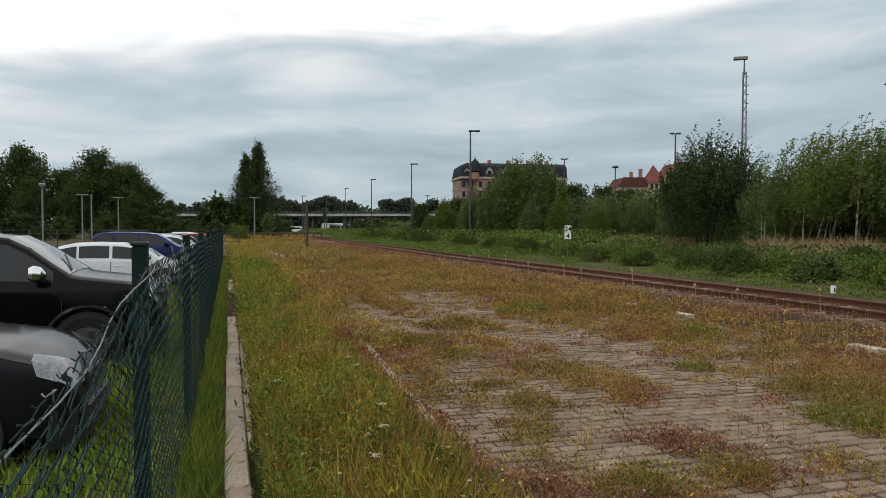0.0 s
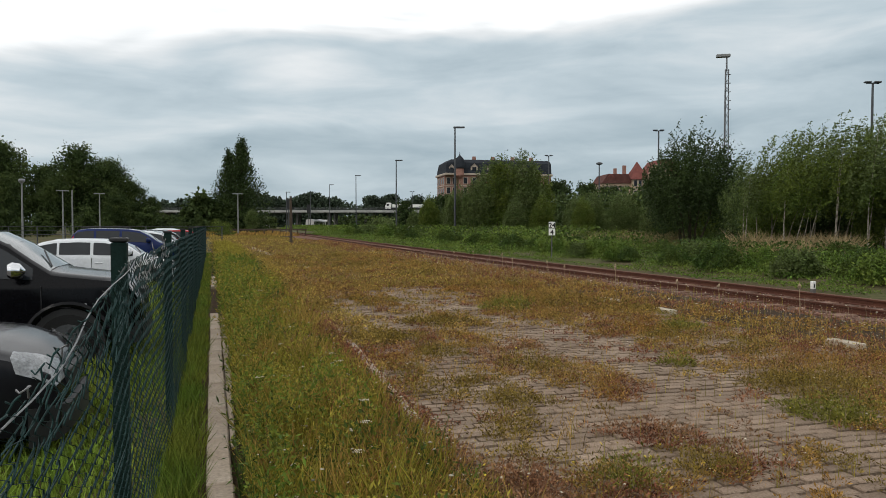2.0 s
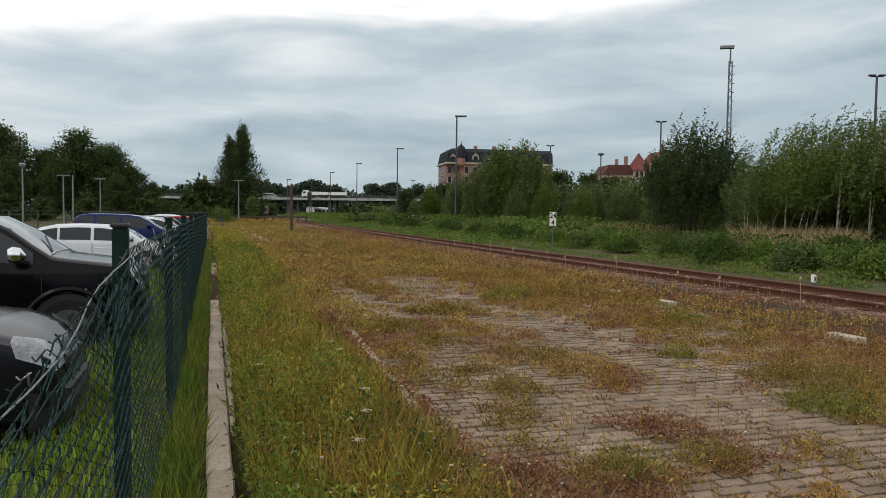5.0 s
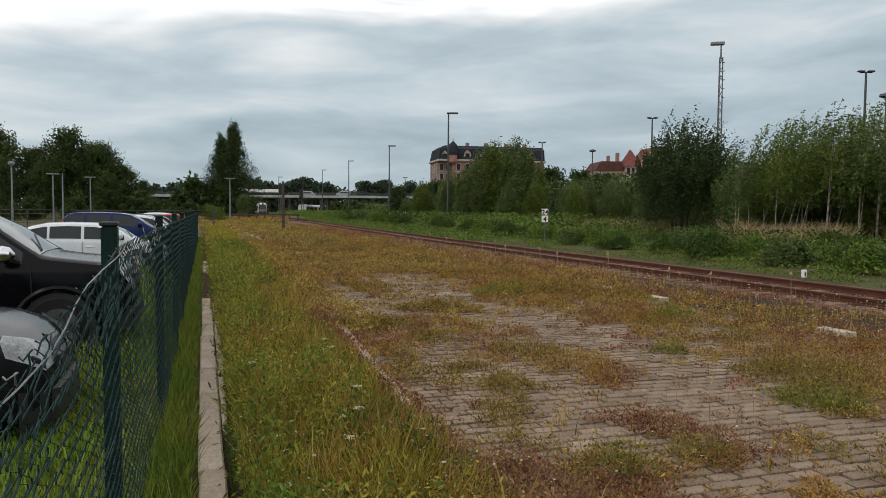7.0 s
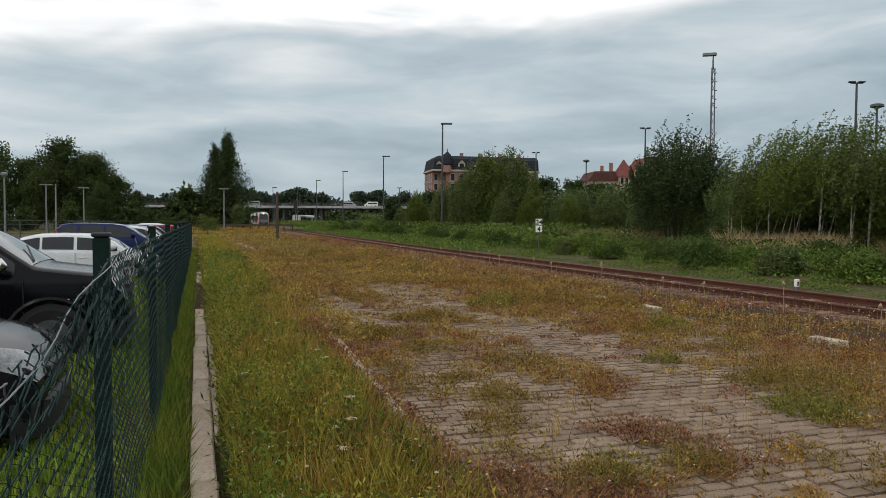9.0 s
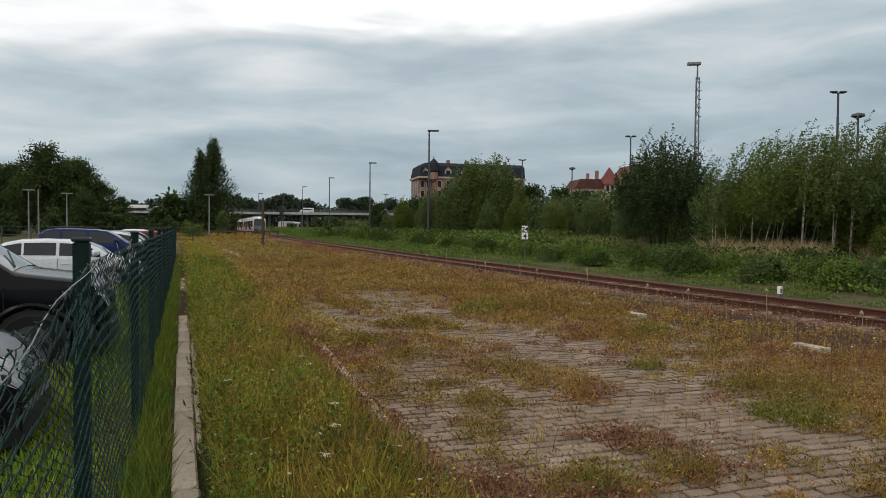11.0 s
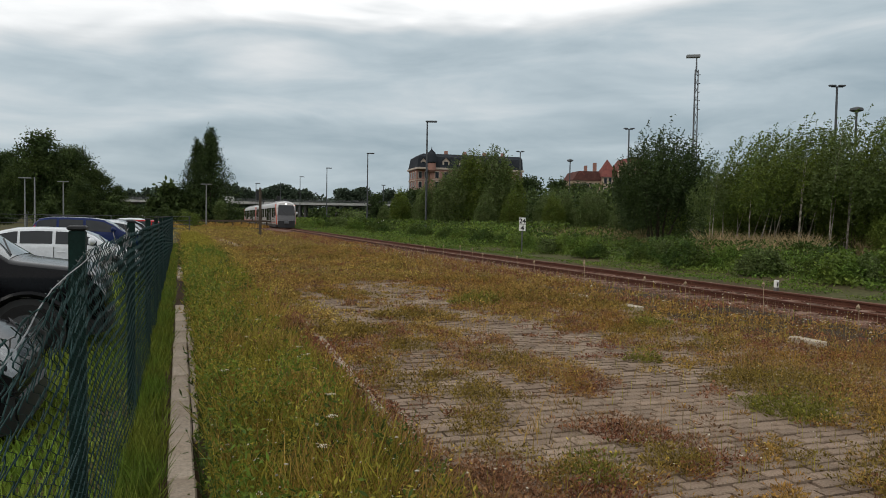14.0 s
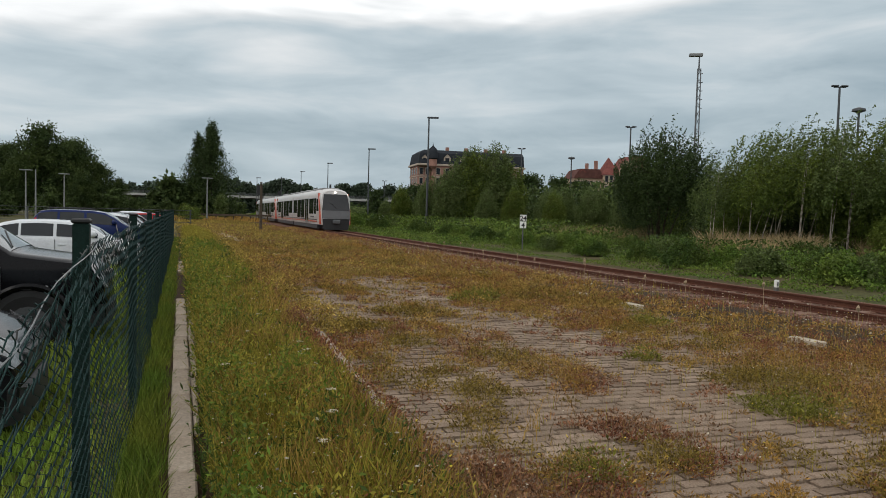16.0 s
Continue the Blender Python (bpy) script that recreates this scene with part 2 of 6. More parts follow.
GREEN_WEED = material("weed_leaf_green", (0.15, 0.145, 0.026), 0.6, scale=1, fine=6, var=0.3, tint=(0.17, 0.16, 0.03), island=0.5, translucent=0.25, bump=0, spec=0.12)
JOINT_MOSS = material("joint_moss", (0.035, 0.026, 0.014), 0.9, scale=1, fine=9, var=0.3, tint=(0.05, 0.03, 0.018), island=0.4, bump=0, spec=0.12)
FLOWER_WHITE = material("flower_white", (0.52, 0.47, 0.36), 0.8, scale=3, fine=20, var=0.2, island=0.25, bump=0, spec=0.12)
FLOWER_YELLOW = material("flower_yellow", (0.55, 0.42, 0.05), 0.8, scale=3, fine=20, var=0.2, island=0.25, bump=0, spec=0.12)
STALK = material("dead_stalk", (0.30, 0.23, 0.15), 0.8, scale=3, fine=20, var=0.25, island=0.3, bump=0, spec=0.12)
LEAF_BIRCH = material("leaf_birch", (0.088, 0.128, 0.023), 0.5, scale=0.5, fine=4, var=0.3, tint=(0.1120, 0.1400, 0.0256), island=0.4, translucent=0.35, bump=0, spec=0.12)
LEAF_WILLOW = material("leaf_willow", (0.082, 0.118, 0.032), 0.5, scale=0.5, fine=4, var=0.3, tint=(0.1066, 0.1353, 0.0451), island=0.4, translucent=0.3, bump=0, spec=0.12)
LEAF_DARK = material("leaf_dark", (0.037, 0.058, 0.020), 0.55, scale=0.4, fine=3, var=0.3, tint=(0.045, 0.068, 0.02), island=0.4, translucent=0.25, bump=0, spec=0.12)
LEAF_FAR = material("leaf_far", (0.038, 0.06, 0.02), 0.7, scale=0.2, fine=1.5, var=0.3, tint=(0.062, 0.086, 0.022), island=0.35, translucent=0.2, bump=0, spec=0.12)
# greyer, bluer leaf green: the haze of distance is put into the colour
LEAF_HAZE = material("leaf_distant_haze", (0.048, 0.068, 0.043), 0.8, scale=0.1, fine=1, var=0.25, island=0.3, bump=0, spec=0.12)
BRAMBLE = material("bramble_leaf", (0.082, 0.138, 0.024), 0.55, scale=0.7, fine=5, var=0.3, tint=(0.125, 0.165, 0.03), island=0.55, translucent=0.3, bump=0, spec=0.12)
STRAW = material("straw", (0.3570, 0.2720, 0.1445), 0.8, scale=1, fine=6, var=0.3, island=0.35, translucent=0.2, bump=0, spec=0.12)
BRICK = material("brick_facade", (0.30, 0.165, 0.13), 0.9, scale=0.4, fine=4, var=0.15)
TRIM_STONE = material("facade_trim", (0.4, 0.33, 0.27), 0.85, scale=0.6, fine=5, var=0.12)
SLATE = material("slate_roof", (0.03, 0.034, 0.04), 0.9, scale=0.6, fine=3, var=0.25, spec=0.1)
BROWN_TILE = material("brown_roof_tile", (0.11, 0.05, 0.042), 0.9, scale=0.6, fine=3, var=0.25, spec=0.1)
RED_TILE = material("red_roof_tile", (0.19, 0.068, 0.058), 0.9, scale=0.6, fine=3, var=0.25, spec=0.1)
PLASTER = material("yellow_plaster", (0.45, 0.33, 0.24), 0.9, scale=0.5, fine=4, var=0.12)
DARK_GLASS = material("dark_glass", (0.010, 0.012, 0.015), 0.05, scale=1, fine=3, var=0.2, bump=0, spec=0.3)
SMOKED = material("train_glass", (0.008, 0.009, 0.011), 0.12, scale=1, fine=3, var=0.2, bump=0)
TRAIN_WHITE = material("train_white", (0.46, 0.44, 0.425), 0.4, scale=1.2, fine=9, var=0.1, coat=0.2, bump=0.02)
TRAIN_GREY = material("train_grey", (0.25, 0.25, 0.25), 0.45, scale=1.2, fine=9, var=0.12, bump=0.02)
TRAIN_DARK = material("train_dark", (0.05, 0.05, 0.055), 0.5, scale=1.2, fine=9, var=0.2, bump=0.02)
TRAIN_PANEL = material("train_panel_grey", (0.12, 0.12, 0.125), 0.45, scale=1.2, fine=9, var=0.12, bump=0.02)
TRAIN_RED = material("train_red", (0.50, 0.07, 0.03), 0.4, scale=1.2, fine=9, var=0.12, bump=0.02)
BLACK = material("black_plastic", (0.012, 0.012, 0.013), 0.6, scale=5, fine=50, var=0.2, bump=0.05)
RUBBER = material("tyre_rubber", (0.015, 0.015, 0.015), 0.85, scale=8, fine=60, var=0.2, bump=0.2)
CHROME = material("chrome", (0.75, 0.75, 0.76), 0.12, metal=1.0, scale=3, fine=30, var=0.05, bump=0)
ALLOY = material("alloy_rim", (0.45, 0.46, 0.47), 0.3, metal=0.8, scale=3, fine=30, var=0.1, bump=0)
CAR_GLASS = material("car_side_glass", (0.012, 0.015, 0.018), 0.06, scale=1, fine=3, var=0.2, bump=0, spec=0.4)
# lighter than the side glass: sky reflection is partly painted into the base colour
SCREEN_GLASS_SKY = material("windscreen_glass_sky_tint", (0.10, 0.115, 0.12), 0.08, scale=2, fine=5, var=0.3, bump=0, spec=0.6)
LENS = material("lamp_lens", (0.25, 0.26, 0.27), 0.1, scale=20, fine=60, var=0.3, coat=0.5, bump=0.1)
RED_LENS = material("red_lens", (0.45, 0.02, 0.02), 0.15, scale=20, fine=60, var=0.2, bump=0)
SIGN_WHITE = material("sign_white", (0.72, 0.72, 0.68), 0.6, scale=3, fine=20, var=0.08, bump=0)
SIGN_BLACK = material("sign_black", (0.015, 0.015, 0.015), 0.6, scale=3, fine=20, var=0.1, bump=0)
HEADLIGHT = glowing("train_headlight", (1.0, 0.95, 0.85), 3.5)


def paint(name, c, metallic=0.0):
    return material(name, c, 0.16, metal=metallic, scale=1.5, fine=15, var=0.08, coat=0.04, bump=0.0, spec=0.13)


PAINT_BLACK = paint("paint_black", (0.004, 0.004, 0.005))
PAINT_GREY = paint("paint_dark_grey", (0.010, 0.010, 0.012))
PAINT_WHITE = paint("paint_white", (0.62, 0.64, 0.66), 0.0)
PAINT_BLUE = paint("paint_blue", (0.012, 0.022, 0.085))
PAINT_RED = paint("paint_red", (0.30, 0.015, 0.015))
PAINT_SILVER = paint("paint_silver", (0.36, 0.38, 0.40), 0.3)

# ---- ground and setting ----
def track_x(y):
    """Centre line of the railway."""
    return float(np.interp(y, [-40, 20, 40, 60, 90, 130, 200, 256, 300, 350, 400, 450, 520],
                           [12.7, 12.7, 12.75, 13.15, 13.95, 15.05, 17.0, 18.5, 19.2, 18.6, 16.5, 13.0, 6.0]))


def ground_sheet():
    # one sheet out to the horizon, with the car park lower and the verge beyond the track rising a little
    xs = [-2500, -600, -200, -80, -40, -20, -6, -1.0, -0.32, -0.12, 0.0, 1.6, 1.75, 8.2, 8.7, 10.6, 11.2, 14.2, 15.2, 17, 20, 26, 40, 80, 200, 600, 2500]
    zs = [-0.28, -0.28, -0.28, -0.28, -0.28, -0.28, -0.28, -0.22, -0.14, -0.08, -0.03, -0.03, -0.09, -0.09, -0.1, -0.16, -0.24, -0.24, -0.16, -0.05, 0.1, 0.1, 0.2, 0.3, 0.3, 0.3, 0.3]
    ys = [-60, -10, 0, 3, 6, 10, 15, 22, 30, 45, 60, 90, 130, 200, 300, 600, 3000]
    g = G()
    vs = [(x + (track_x(y) - 12.7 if 10 < x < 16 else 0), y, z) for y in ys for x, z in zip(xs, zs)]
    n = len(xs)
    g.add(vs, [(j * n + i, j * n + i + 1, (j + 1) * n + i + 1, (j + 1) * n + i) for j in range(len(ys) - 1) for i in range(n - 1)])
    tagged(part("ground", g, FIELD), "weedy earth with grass, reaching the horizon", "ground", kind="structure")
    s = G()
    s.add([(-0.1, 0, -0.026), (1.63, 0, -0.026), (1.63, 70, -0.026), (-0.1, 70, -0.026)], [(0, 1, 2, 3)])
    tagged(part("planting_strip", s, SOIL), "strip of bare soil under tall weeds beside the kerb", "ground", kind="structure")
    s = G()
    s.add([(1.6, 0, -0.05), (10.4, 0, -0.05), (10.4, 110, -0.05), (1.6, 110, -0.05)], [(0, 1, 2, 3)])
    tagged(part("pavement_bed", s, SOIL), "earthy joint bed of the overgrown paved yard", "pavement", kind="structure")
    s = G()
    s.add([(-40, -8, -0.25), (-2.0, -8, -0.25), (-2.0, 75, -0.25), (-40, 75, -0.25)], [(0, 1, 2, 3)])
    tagged(part("car_park_surface", s, CARPARK), "grey gravel surface of the car park", "ground", kind="structure")


def kerbs():
    rng = random.Random(3)
    kerb = tagged(new("kerb"), "weathered concrete kerb stones along the fence strip", "kerb", kind="structure")
    y = 0.6
    stone = G().box(0, 0, -0.2, 0.155, 0.97, 0.03, 0.012).mesh("kerb_stone")
    while y < 24:
        if not (13.4 < y < 18.5 or y > 23.2):
            part("kerb_stone", stone, KERB, kerb, at=pose(-0.035 + rng.uniform(-.006, .006), y, rng.uniform(-.012, .004), rng.uniform(-.4, .4), 0, rng.uniform(-.5, .5)))
        y += 0.985
    y = 5.4
    while y < 13.0:
        wd = .03 + .016 * (y - 5)
        part("kerb_slab", G().box(0, 0, -.15, wd + .04 * rng.random(), .93, .0, .01), KERB, kerb, at=pose(.128, y, rng.uniform(-.01, .006), 0, 0, rng.uniform(-1, 1)))
        y += .97
    edge = tagged(new("edging"), "narrow concrete edging between weeds and paving", "kerb", kind="structure")
    strip = G().box(0, 0, -0.15, 0.075, 0.98, 0.05, 0.008).mesh("edging_stone")
    y = 3.4
    while y < 12:
        part("edging_stone", strip, KERB, edge, at=pose(1.43 + .052 * (y - 3.9), y, (.008 if y < 9 else -.04) + rng.uniform(-.012, .01), 0, 0, -3 + rng.uniform(-.8, .8)))
        y += 0.99


def paving():
    rng = random.Random(5)
    L, W = 0.205, 0.117
    bed = tagged(new("paving"), "uneven grey concrete block paving with weedy joints", "pavement", kind="structure")
    blocks = [G().box(-L / 2 + .010, -W / 2 + .013 + d, -0.06, L / 2 - .010, W / 2 - .013 - d, 0, 0.008).mesh("paving_block") for d in (0, 0.001, 0.002)]
    for b in blocks:
        b.materials.append(PAVER)
    rest = G()
    row, y = 0, 1.6
    while y < 26:
        x = 1.68 + (L / 2 if row % 2 else 0)
        while x < 7.8:
            dip = 0.020 * (patches(np.array([x]), np.array([y]), 1.3, 9)[0] - 0.5)
            z = dip + rng.uniform(-.007, .007)
            if 2.5 < x < 5.0 and 3.3 < y < 5.9:
                part("paving_block", blocks[rng.randrange(3)], None, bed, at=pose(x, y, z, rng.uniform(-1.5, 1.5), rng.uniform(-1, 1), rng.uniform(-1.2, 1.2)))
            else:
                a, c, s = L / 2 - .010, W / 2 - .013, rng.uniform(-.003, .003)
                rest.add([(x - a, y - c, z + s), (x + a, y - c, z), (x + a, y + c, z - s), (x - a, y + c, z), (x - a, y - c, z - .05), (x + a, y - c, z - .05), (x + a, y + c, z - .05), (x - a, y + c, z - .05)],
                         [(0, 1, 2, 3), (0, 4, 5, 1), (1, 5, 6, 2), (3, 2, 6, 7), (0, 3, 7, 4)])
            x += L
        y += W
        row += 1
    me = bpy.data.meshes.new("paving_rest")
    me.from_pydata(rest.v, [], rest.f)
    tagged(part("block_field", me, PAVER_REST, bed), kind="stuff")


def edge_line():
    rng = random.Random(8)
    line = tagged(new("edge_line"), "broken pale line of edge stones in the weeds", "kerb", kind="structure")
    y = 5.2
    while y < 40:
        n = rng.uniform(0.45, 0.98)
        if 6.5 < y < 8.2 or 22 < y < 33 or rng.random() < 0.28:
            g = G().box(-0.09, 0, -0.12, 0.09, n, 0.055, 0.01)
            part("edge_stone", g, EDGE_STONE, line, at=pose(8.0 + rng.uniform(-.02, .02), y, rng.uniform(-.012, .008), 0, 0, rng.uniform(-1, 1)))
        y += 1.0
    far = tagged(new("path_edge"), "short row of pale stones in the grass", "kerb", kind="structure")
    for i in range(22):
        yy = 24 + 1.25 * i
        if i % 7 != 5:
            part("edge_stone", G().box(-0.2, 0, -0.1, 0.2, 1.15, 0.06, 0.015), EDGE_STONE, far, at=pose(float(np.interp(yy, [24, 34, 51], [3.6, 2.98, 2.56])) + rng.uniform(-.05, .05), yy, rng.uniform(-.02, .01), 0, 0, 2 + rng.uniform(-2, 2)))


def railway():
    rng = random.Random(11)
    ys = list(range(-30, 520, 4))
    g = G()
    rows = [[(track_x(y) + dx, y, z) for dx, z in ((-3.9, -0.088), (-2.7, -0.12), (-1.9, -0.15), (-1.5, -0.165), (1.5, -0.165), (2.4, -0.17))] for y in ys]
    g.loft(rows, closed=False, caps=False)
    tagged(part("ballast_bed", g, BALLAST), "rust-brown ballast bed of the railway track", "ballast", kind="structure")
    sec = [(-.062, -.15), (.062, -.15), (.062, -.135), (.012, -.115), (.012, -.04), (.034, -.032), (.034, 0), (-.034, 0), (-.034, -.032), (-.012, -.04), (-.012, -.115), (-.062, -.135)]
    track = tagged(new("railway_track"), "rusty single railway track on sleepers", "railway track", kind="structure")
    for side in (-0.752, 0.752):
        g = G().loft([[(track_x(y) + side + a, y, b) for a, b in sec] for y in ys])
        part("rail", g, RUST, track)
        h = G().loft([[(track_x(y) + side + a, y, b) for a, b in ((-.026, .0005), (.026, .0005), (.022, .004), (-.022, .004))] for y in ys])
        part("rail_head", h, RAILHEAD, track)
    slp = G().box(-1.3, -0.13, -0.22, 1.3, 0.13, -0.138, 0.015).mesh("sleeper")
    slp.materials.append(SLEEPER)
    y = 4.0
    for i in range(180):
        part("sleeper", slp, None, track, at=pose(track_x(y), y, rng.uniform(-.01, .008), 0, 0, rng.uniform(-1, 1)))
        y += 0.63
    # loose stones of the ballast
    r = np.random.RandomState(4)
    n = 16000
    yy = 5 + 75 * r.rand(n) ** 1.6
    xx = 12.7 + (r.rand(n) - 0.60) * 5.6 + np.interp(yy, [40, 90], [0, 1.2])
    base = np.array([[1, 0, 0], [-.5, .8, 0], [-.5, -.8, 0], [0, 0, .8], [0, 0, -.6]], float)
    sc = (0.02 + 0.03 * r.rand(n))[:, None, None]
    v = base[None] * sc * (0.7 + 0.6 * r.rand(n, 5, 1))
    ang = r.rand(n) * 6.28
    c, s = np.cos(ang)[:, None], np.sin(ang)[:, None]
    v = np.stack([v[..., 0] * c - v[..., 1] * s, v[..., 0] * s + v[..., 1] * c, v[..., 2]], -1)
    v += np.stack([xx, yy, np.where(abs(xx - 12.7) < 1.6, -0.155, -0.18)], -1)[:, None]
    f = np.array([[0, 1, 3], [1, 2, 3], [2, 0, 3], [1, 0, 4], [2, 1, 4], [0, 2, 4]])
    faces = (f[None] + 5 * np.arange(n)[:, None, None]).reshape(-1, 3)
    tagged(new("ballast_stones", fast_mesh("ballast_stones", v.reshape(-1, 3), faces, STONE)), "loose rust-stained ballast stones", "ballast", kind="stuff")


# ---- fence ----
FENCE_X = -0.30


def zigzag(xx, yy, zz, r):
    """Zigzag wires, one a row of the arrays, their bends rounded by a cut corner."""
    p = np.stack([xx, yy, zz], -1)
    a, b = p[:, :-1] * .86 + p[:, 1:] * .14, p[:, :-1] * .14 + p[:, 1:] * .86
    p = np.stack([a, b], 2).reshape(p.shape[0], -1, 3)
    n, m = p.shape[0], p.shape[1] - 1
    ring = np.array([[r, 0, 0], [-.3 * r, r, 0], [-r, 0, 0], [-.3 * r, -r, 0]])
    v = p[:, :, None] + ring[None, None]
    idx = (np.arange(n)[:, None] * (m + 1) + np.arange(m)[None])[..., None] * 4
    fs = [np.concatenate([idx + a, idx + b, idx + 4 + b, idx + 4 + a], -1).reshape(-1, 4) for a, b in ((0, 1), (1, 2), (2, 3), (3, 0))]
    return fast_mesh("wire_mesh", v.reshape(-1, 3), np.concatenate(fs), FENCE_WIRE)


def fence():
    fe = thing("chain_link_fence", "green plastic-coated chain link fence, damaged near its top", "fence")
    ys = [-0.2, 3.2, 6.55, 9.9, 13.2, 16.5, 19.8, 23.1, 26.4, 29.7, 33.0, 36.3, 39.6]
    for i, y in enumerate(ys):
        w = 0.030
        g = G().box(FENCE_X - w - 0.045, y - w, -0.25, FENCE_X + w - 0.045, y + w, 1.53, 0.006)
        p = part("fence_post", g, FENCE_POST, fe)
        part("post_cap", G().box(FENCE_X - w - 0.05, y - w - .005, 1.5305, FENCE_X + w - 0.04, y + w + .005, 1.55, 0.006), BLACK, p)
    rng = np.random.RandomState(2)

    def top(y):
        # the first panel sags where it was torn
        return np.interp(y, [-0.2, 0.9, 1.2, 1.8, 2.4, 3.1, 3.4, 50], [1.24, 1.27, 1.30, 1.34, 1.39, 1.45, 1.47, 1.46])
    for i in range(len(ys) - 1):
        y0, y1 = ys[i], ys[i + 1]
        pitch = 0.034 if y0 < 14 else 0.05
        step = pitch * .92
        r = 0.0019 if y0 < 3 else 0.0023 if y0 < 6 else 0.003 if y0 < 14 else 0.0048
        n = int((y1 - y0) / (2 * pitch))
        m = int(1.56 / step)
        # each wire zigzags upwards and hooks into its neighbour
        col, k = np.arange(n)[:, None], np.arange(m + 1)[None]
        yy = y0 + (col + 0.5) * 2 * pitch + np.where(k % 2, pitch, -pitch) * 1.03
        t = np.clip(k / m, 0, 1)
        tp = top(yy)
        zz = -0.10 + (tp + 0.10) * (k / m)
        bulge = (0.018 if i else 0.03) * np.sin(yy * 2.1 + zz * 3 + i) * np.sin(np.pi * np.clip((yy - y0) / (y1 - y0), 0, 1))
        xx = FENCE_X + np.where(k % 2, 0.004, -0.004) + bulge
        jit = 0.0025
        if i == 0:
            jit = 0.0025 + 0.005 * np.clip((zz - 1.15) / 0.25, 0, 1)
        yy = yy + rng.randn(*yy.shape) * jit
        zz = zz + rng.randn(*yy.shape) * jit
        xx = xx + rng.randn(*yy.shape) * jit * 0.6
        part("wire_mesh", zigzag(xx, yy, zz, r), None, fe)
        if i == 0:
            # torn edge of the first panel, folded over and hanging down double
            n2, m2 = int(2.6 / .085), 6
            c2, k2 = np.arange(n2)[:, None], np.arange(m2 + 1)[None]
            y2 = .55 + (c2 + .5) * .085 + np.where(k2 % 2, .042, -.042) + rng.randn(n2, m2 + 1) * .006
            z2 = top(y2) + .01 - k2 * (.036 + .012 * np.sin(c2 * .7)) + rng.randn(n2, m2 + 1) * .006
            x2 = FENCE_X + .014 + .012 * np.sin(c2 * .35) + np.where(k2 % 2, .004, -.004) + rng.randn(n2, m2 + 1) * .004
            part("folded_mesh", zigzag(x2, y2, z2, r), None, fe, "torn mesh folded over the top wire")
        for h in ((0.08, 0.75) if i == 0 else (0.08, 0.75, 1.42)):
            part("tension_wire", G().tube([(FENCE_X - .006, y0 + (y1 - y0) * a, h + 0.01 * math.sin(a * 7)) for a in np.linspace(0, 1, 9)], 0.002, 4), FENCE_WIRE, fe)
    # bare top wire and curled broken ends of the torn panel
    g = G().tube([(FENCE_X + 0.015 + .012 * math.sin(y * 5), y, float(top(y)) + 0.012 * math.sin(3.1 * y)) for y in np.linspace(-0.2, 3.15, 16)], 0.0019, 5)
    part("top_wire", g, BARE_WIRE, fe, "bare bent top wire")
    r2 = random.Random(21)
    for y in np.arange(0.5, 3.2, 0.10):
        z, h, a = float(top(y)), r2.uniform(.008, .028), r2.uniform(-.03, .03)
        pts = [(FENCE_X + r2.uniform(-.012, .012), y, z - 0.015), (FENCE_X + .01, y + a * .4, z + h * .6), (FENCE_X + .018, y + a, z + h), (FENCE_X + .014, y + a * 1.7 + .008, z + h * .75), (FENCE_X + .004, y + a * 1.4, z + h * .2), (FENCE_X - .004, y + a, z + h * .5)]
        part("broken_wire_end", G().tube(pts, 0.0019, 5), BARE_WIRE if r2.random() < .35 else FENCE_WIRE, fe)
    for i in range(34):
        y, z = r2.uniform(3.35, 5.6), 0
        z = 1.46 - abs(r2.gauss(0, .07)) * (1.6 - 0.4 * (y - 3.3))
        pts, p = [], Vector((FENCE_X + r2.uniform(-.01, .02), y, z))
        for j in range(5):
            p = p + Vector((r2.uniform(-.008, .01), r2.uniform(-.03, .03), r2.uniform(-.03, .03)))
            pts.append(tuple(p))
        part("loose_wire", G().tube(pts, 0.0022, 4), BARE_WIRE, fe)


# ---- trees ----
def leaves(points, size, rng, flat=0.0, long=1.5, wide=.42):
    """Small folded leaves, two triangles each, at points."""
    n = len(points)
    d = rng.randn(n, 3)
    d[:, 2] -= flat
    d /= np.linalg.norm(d, axis=1)[:, None]
    e = np.cross(d, rng.randn(n, 3))
    e /= np.linalg.norm(e, axis=1)[:, None] + 1e-6
    s = (size * (0.6 + 0.8 * rng.rand(n)))[:, None]
    v = np.stack([points, points + d * s * long * .5 + e * s * wide, points + d * s * long, points + d * s * long * .5 - e * s * wide], 1)
    f = np.array([[0, 1, 2], [0, 2, 3]])
    return v.reshape(-1, 3), (f[None] + 4 * np.arange(n)[:, None, None]).reshape(-1, 3)


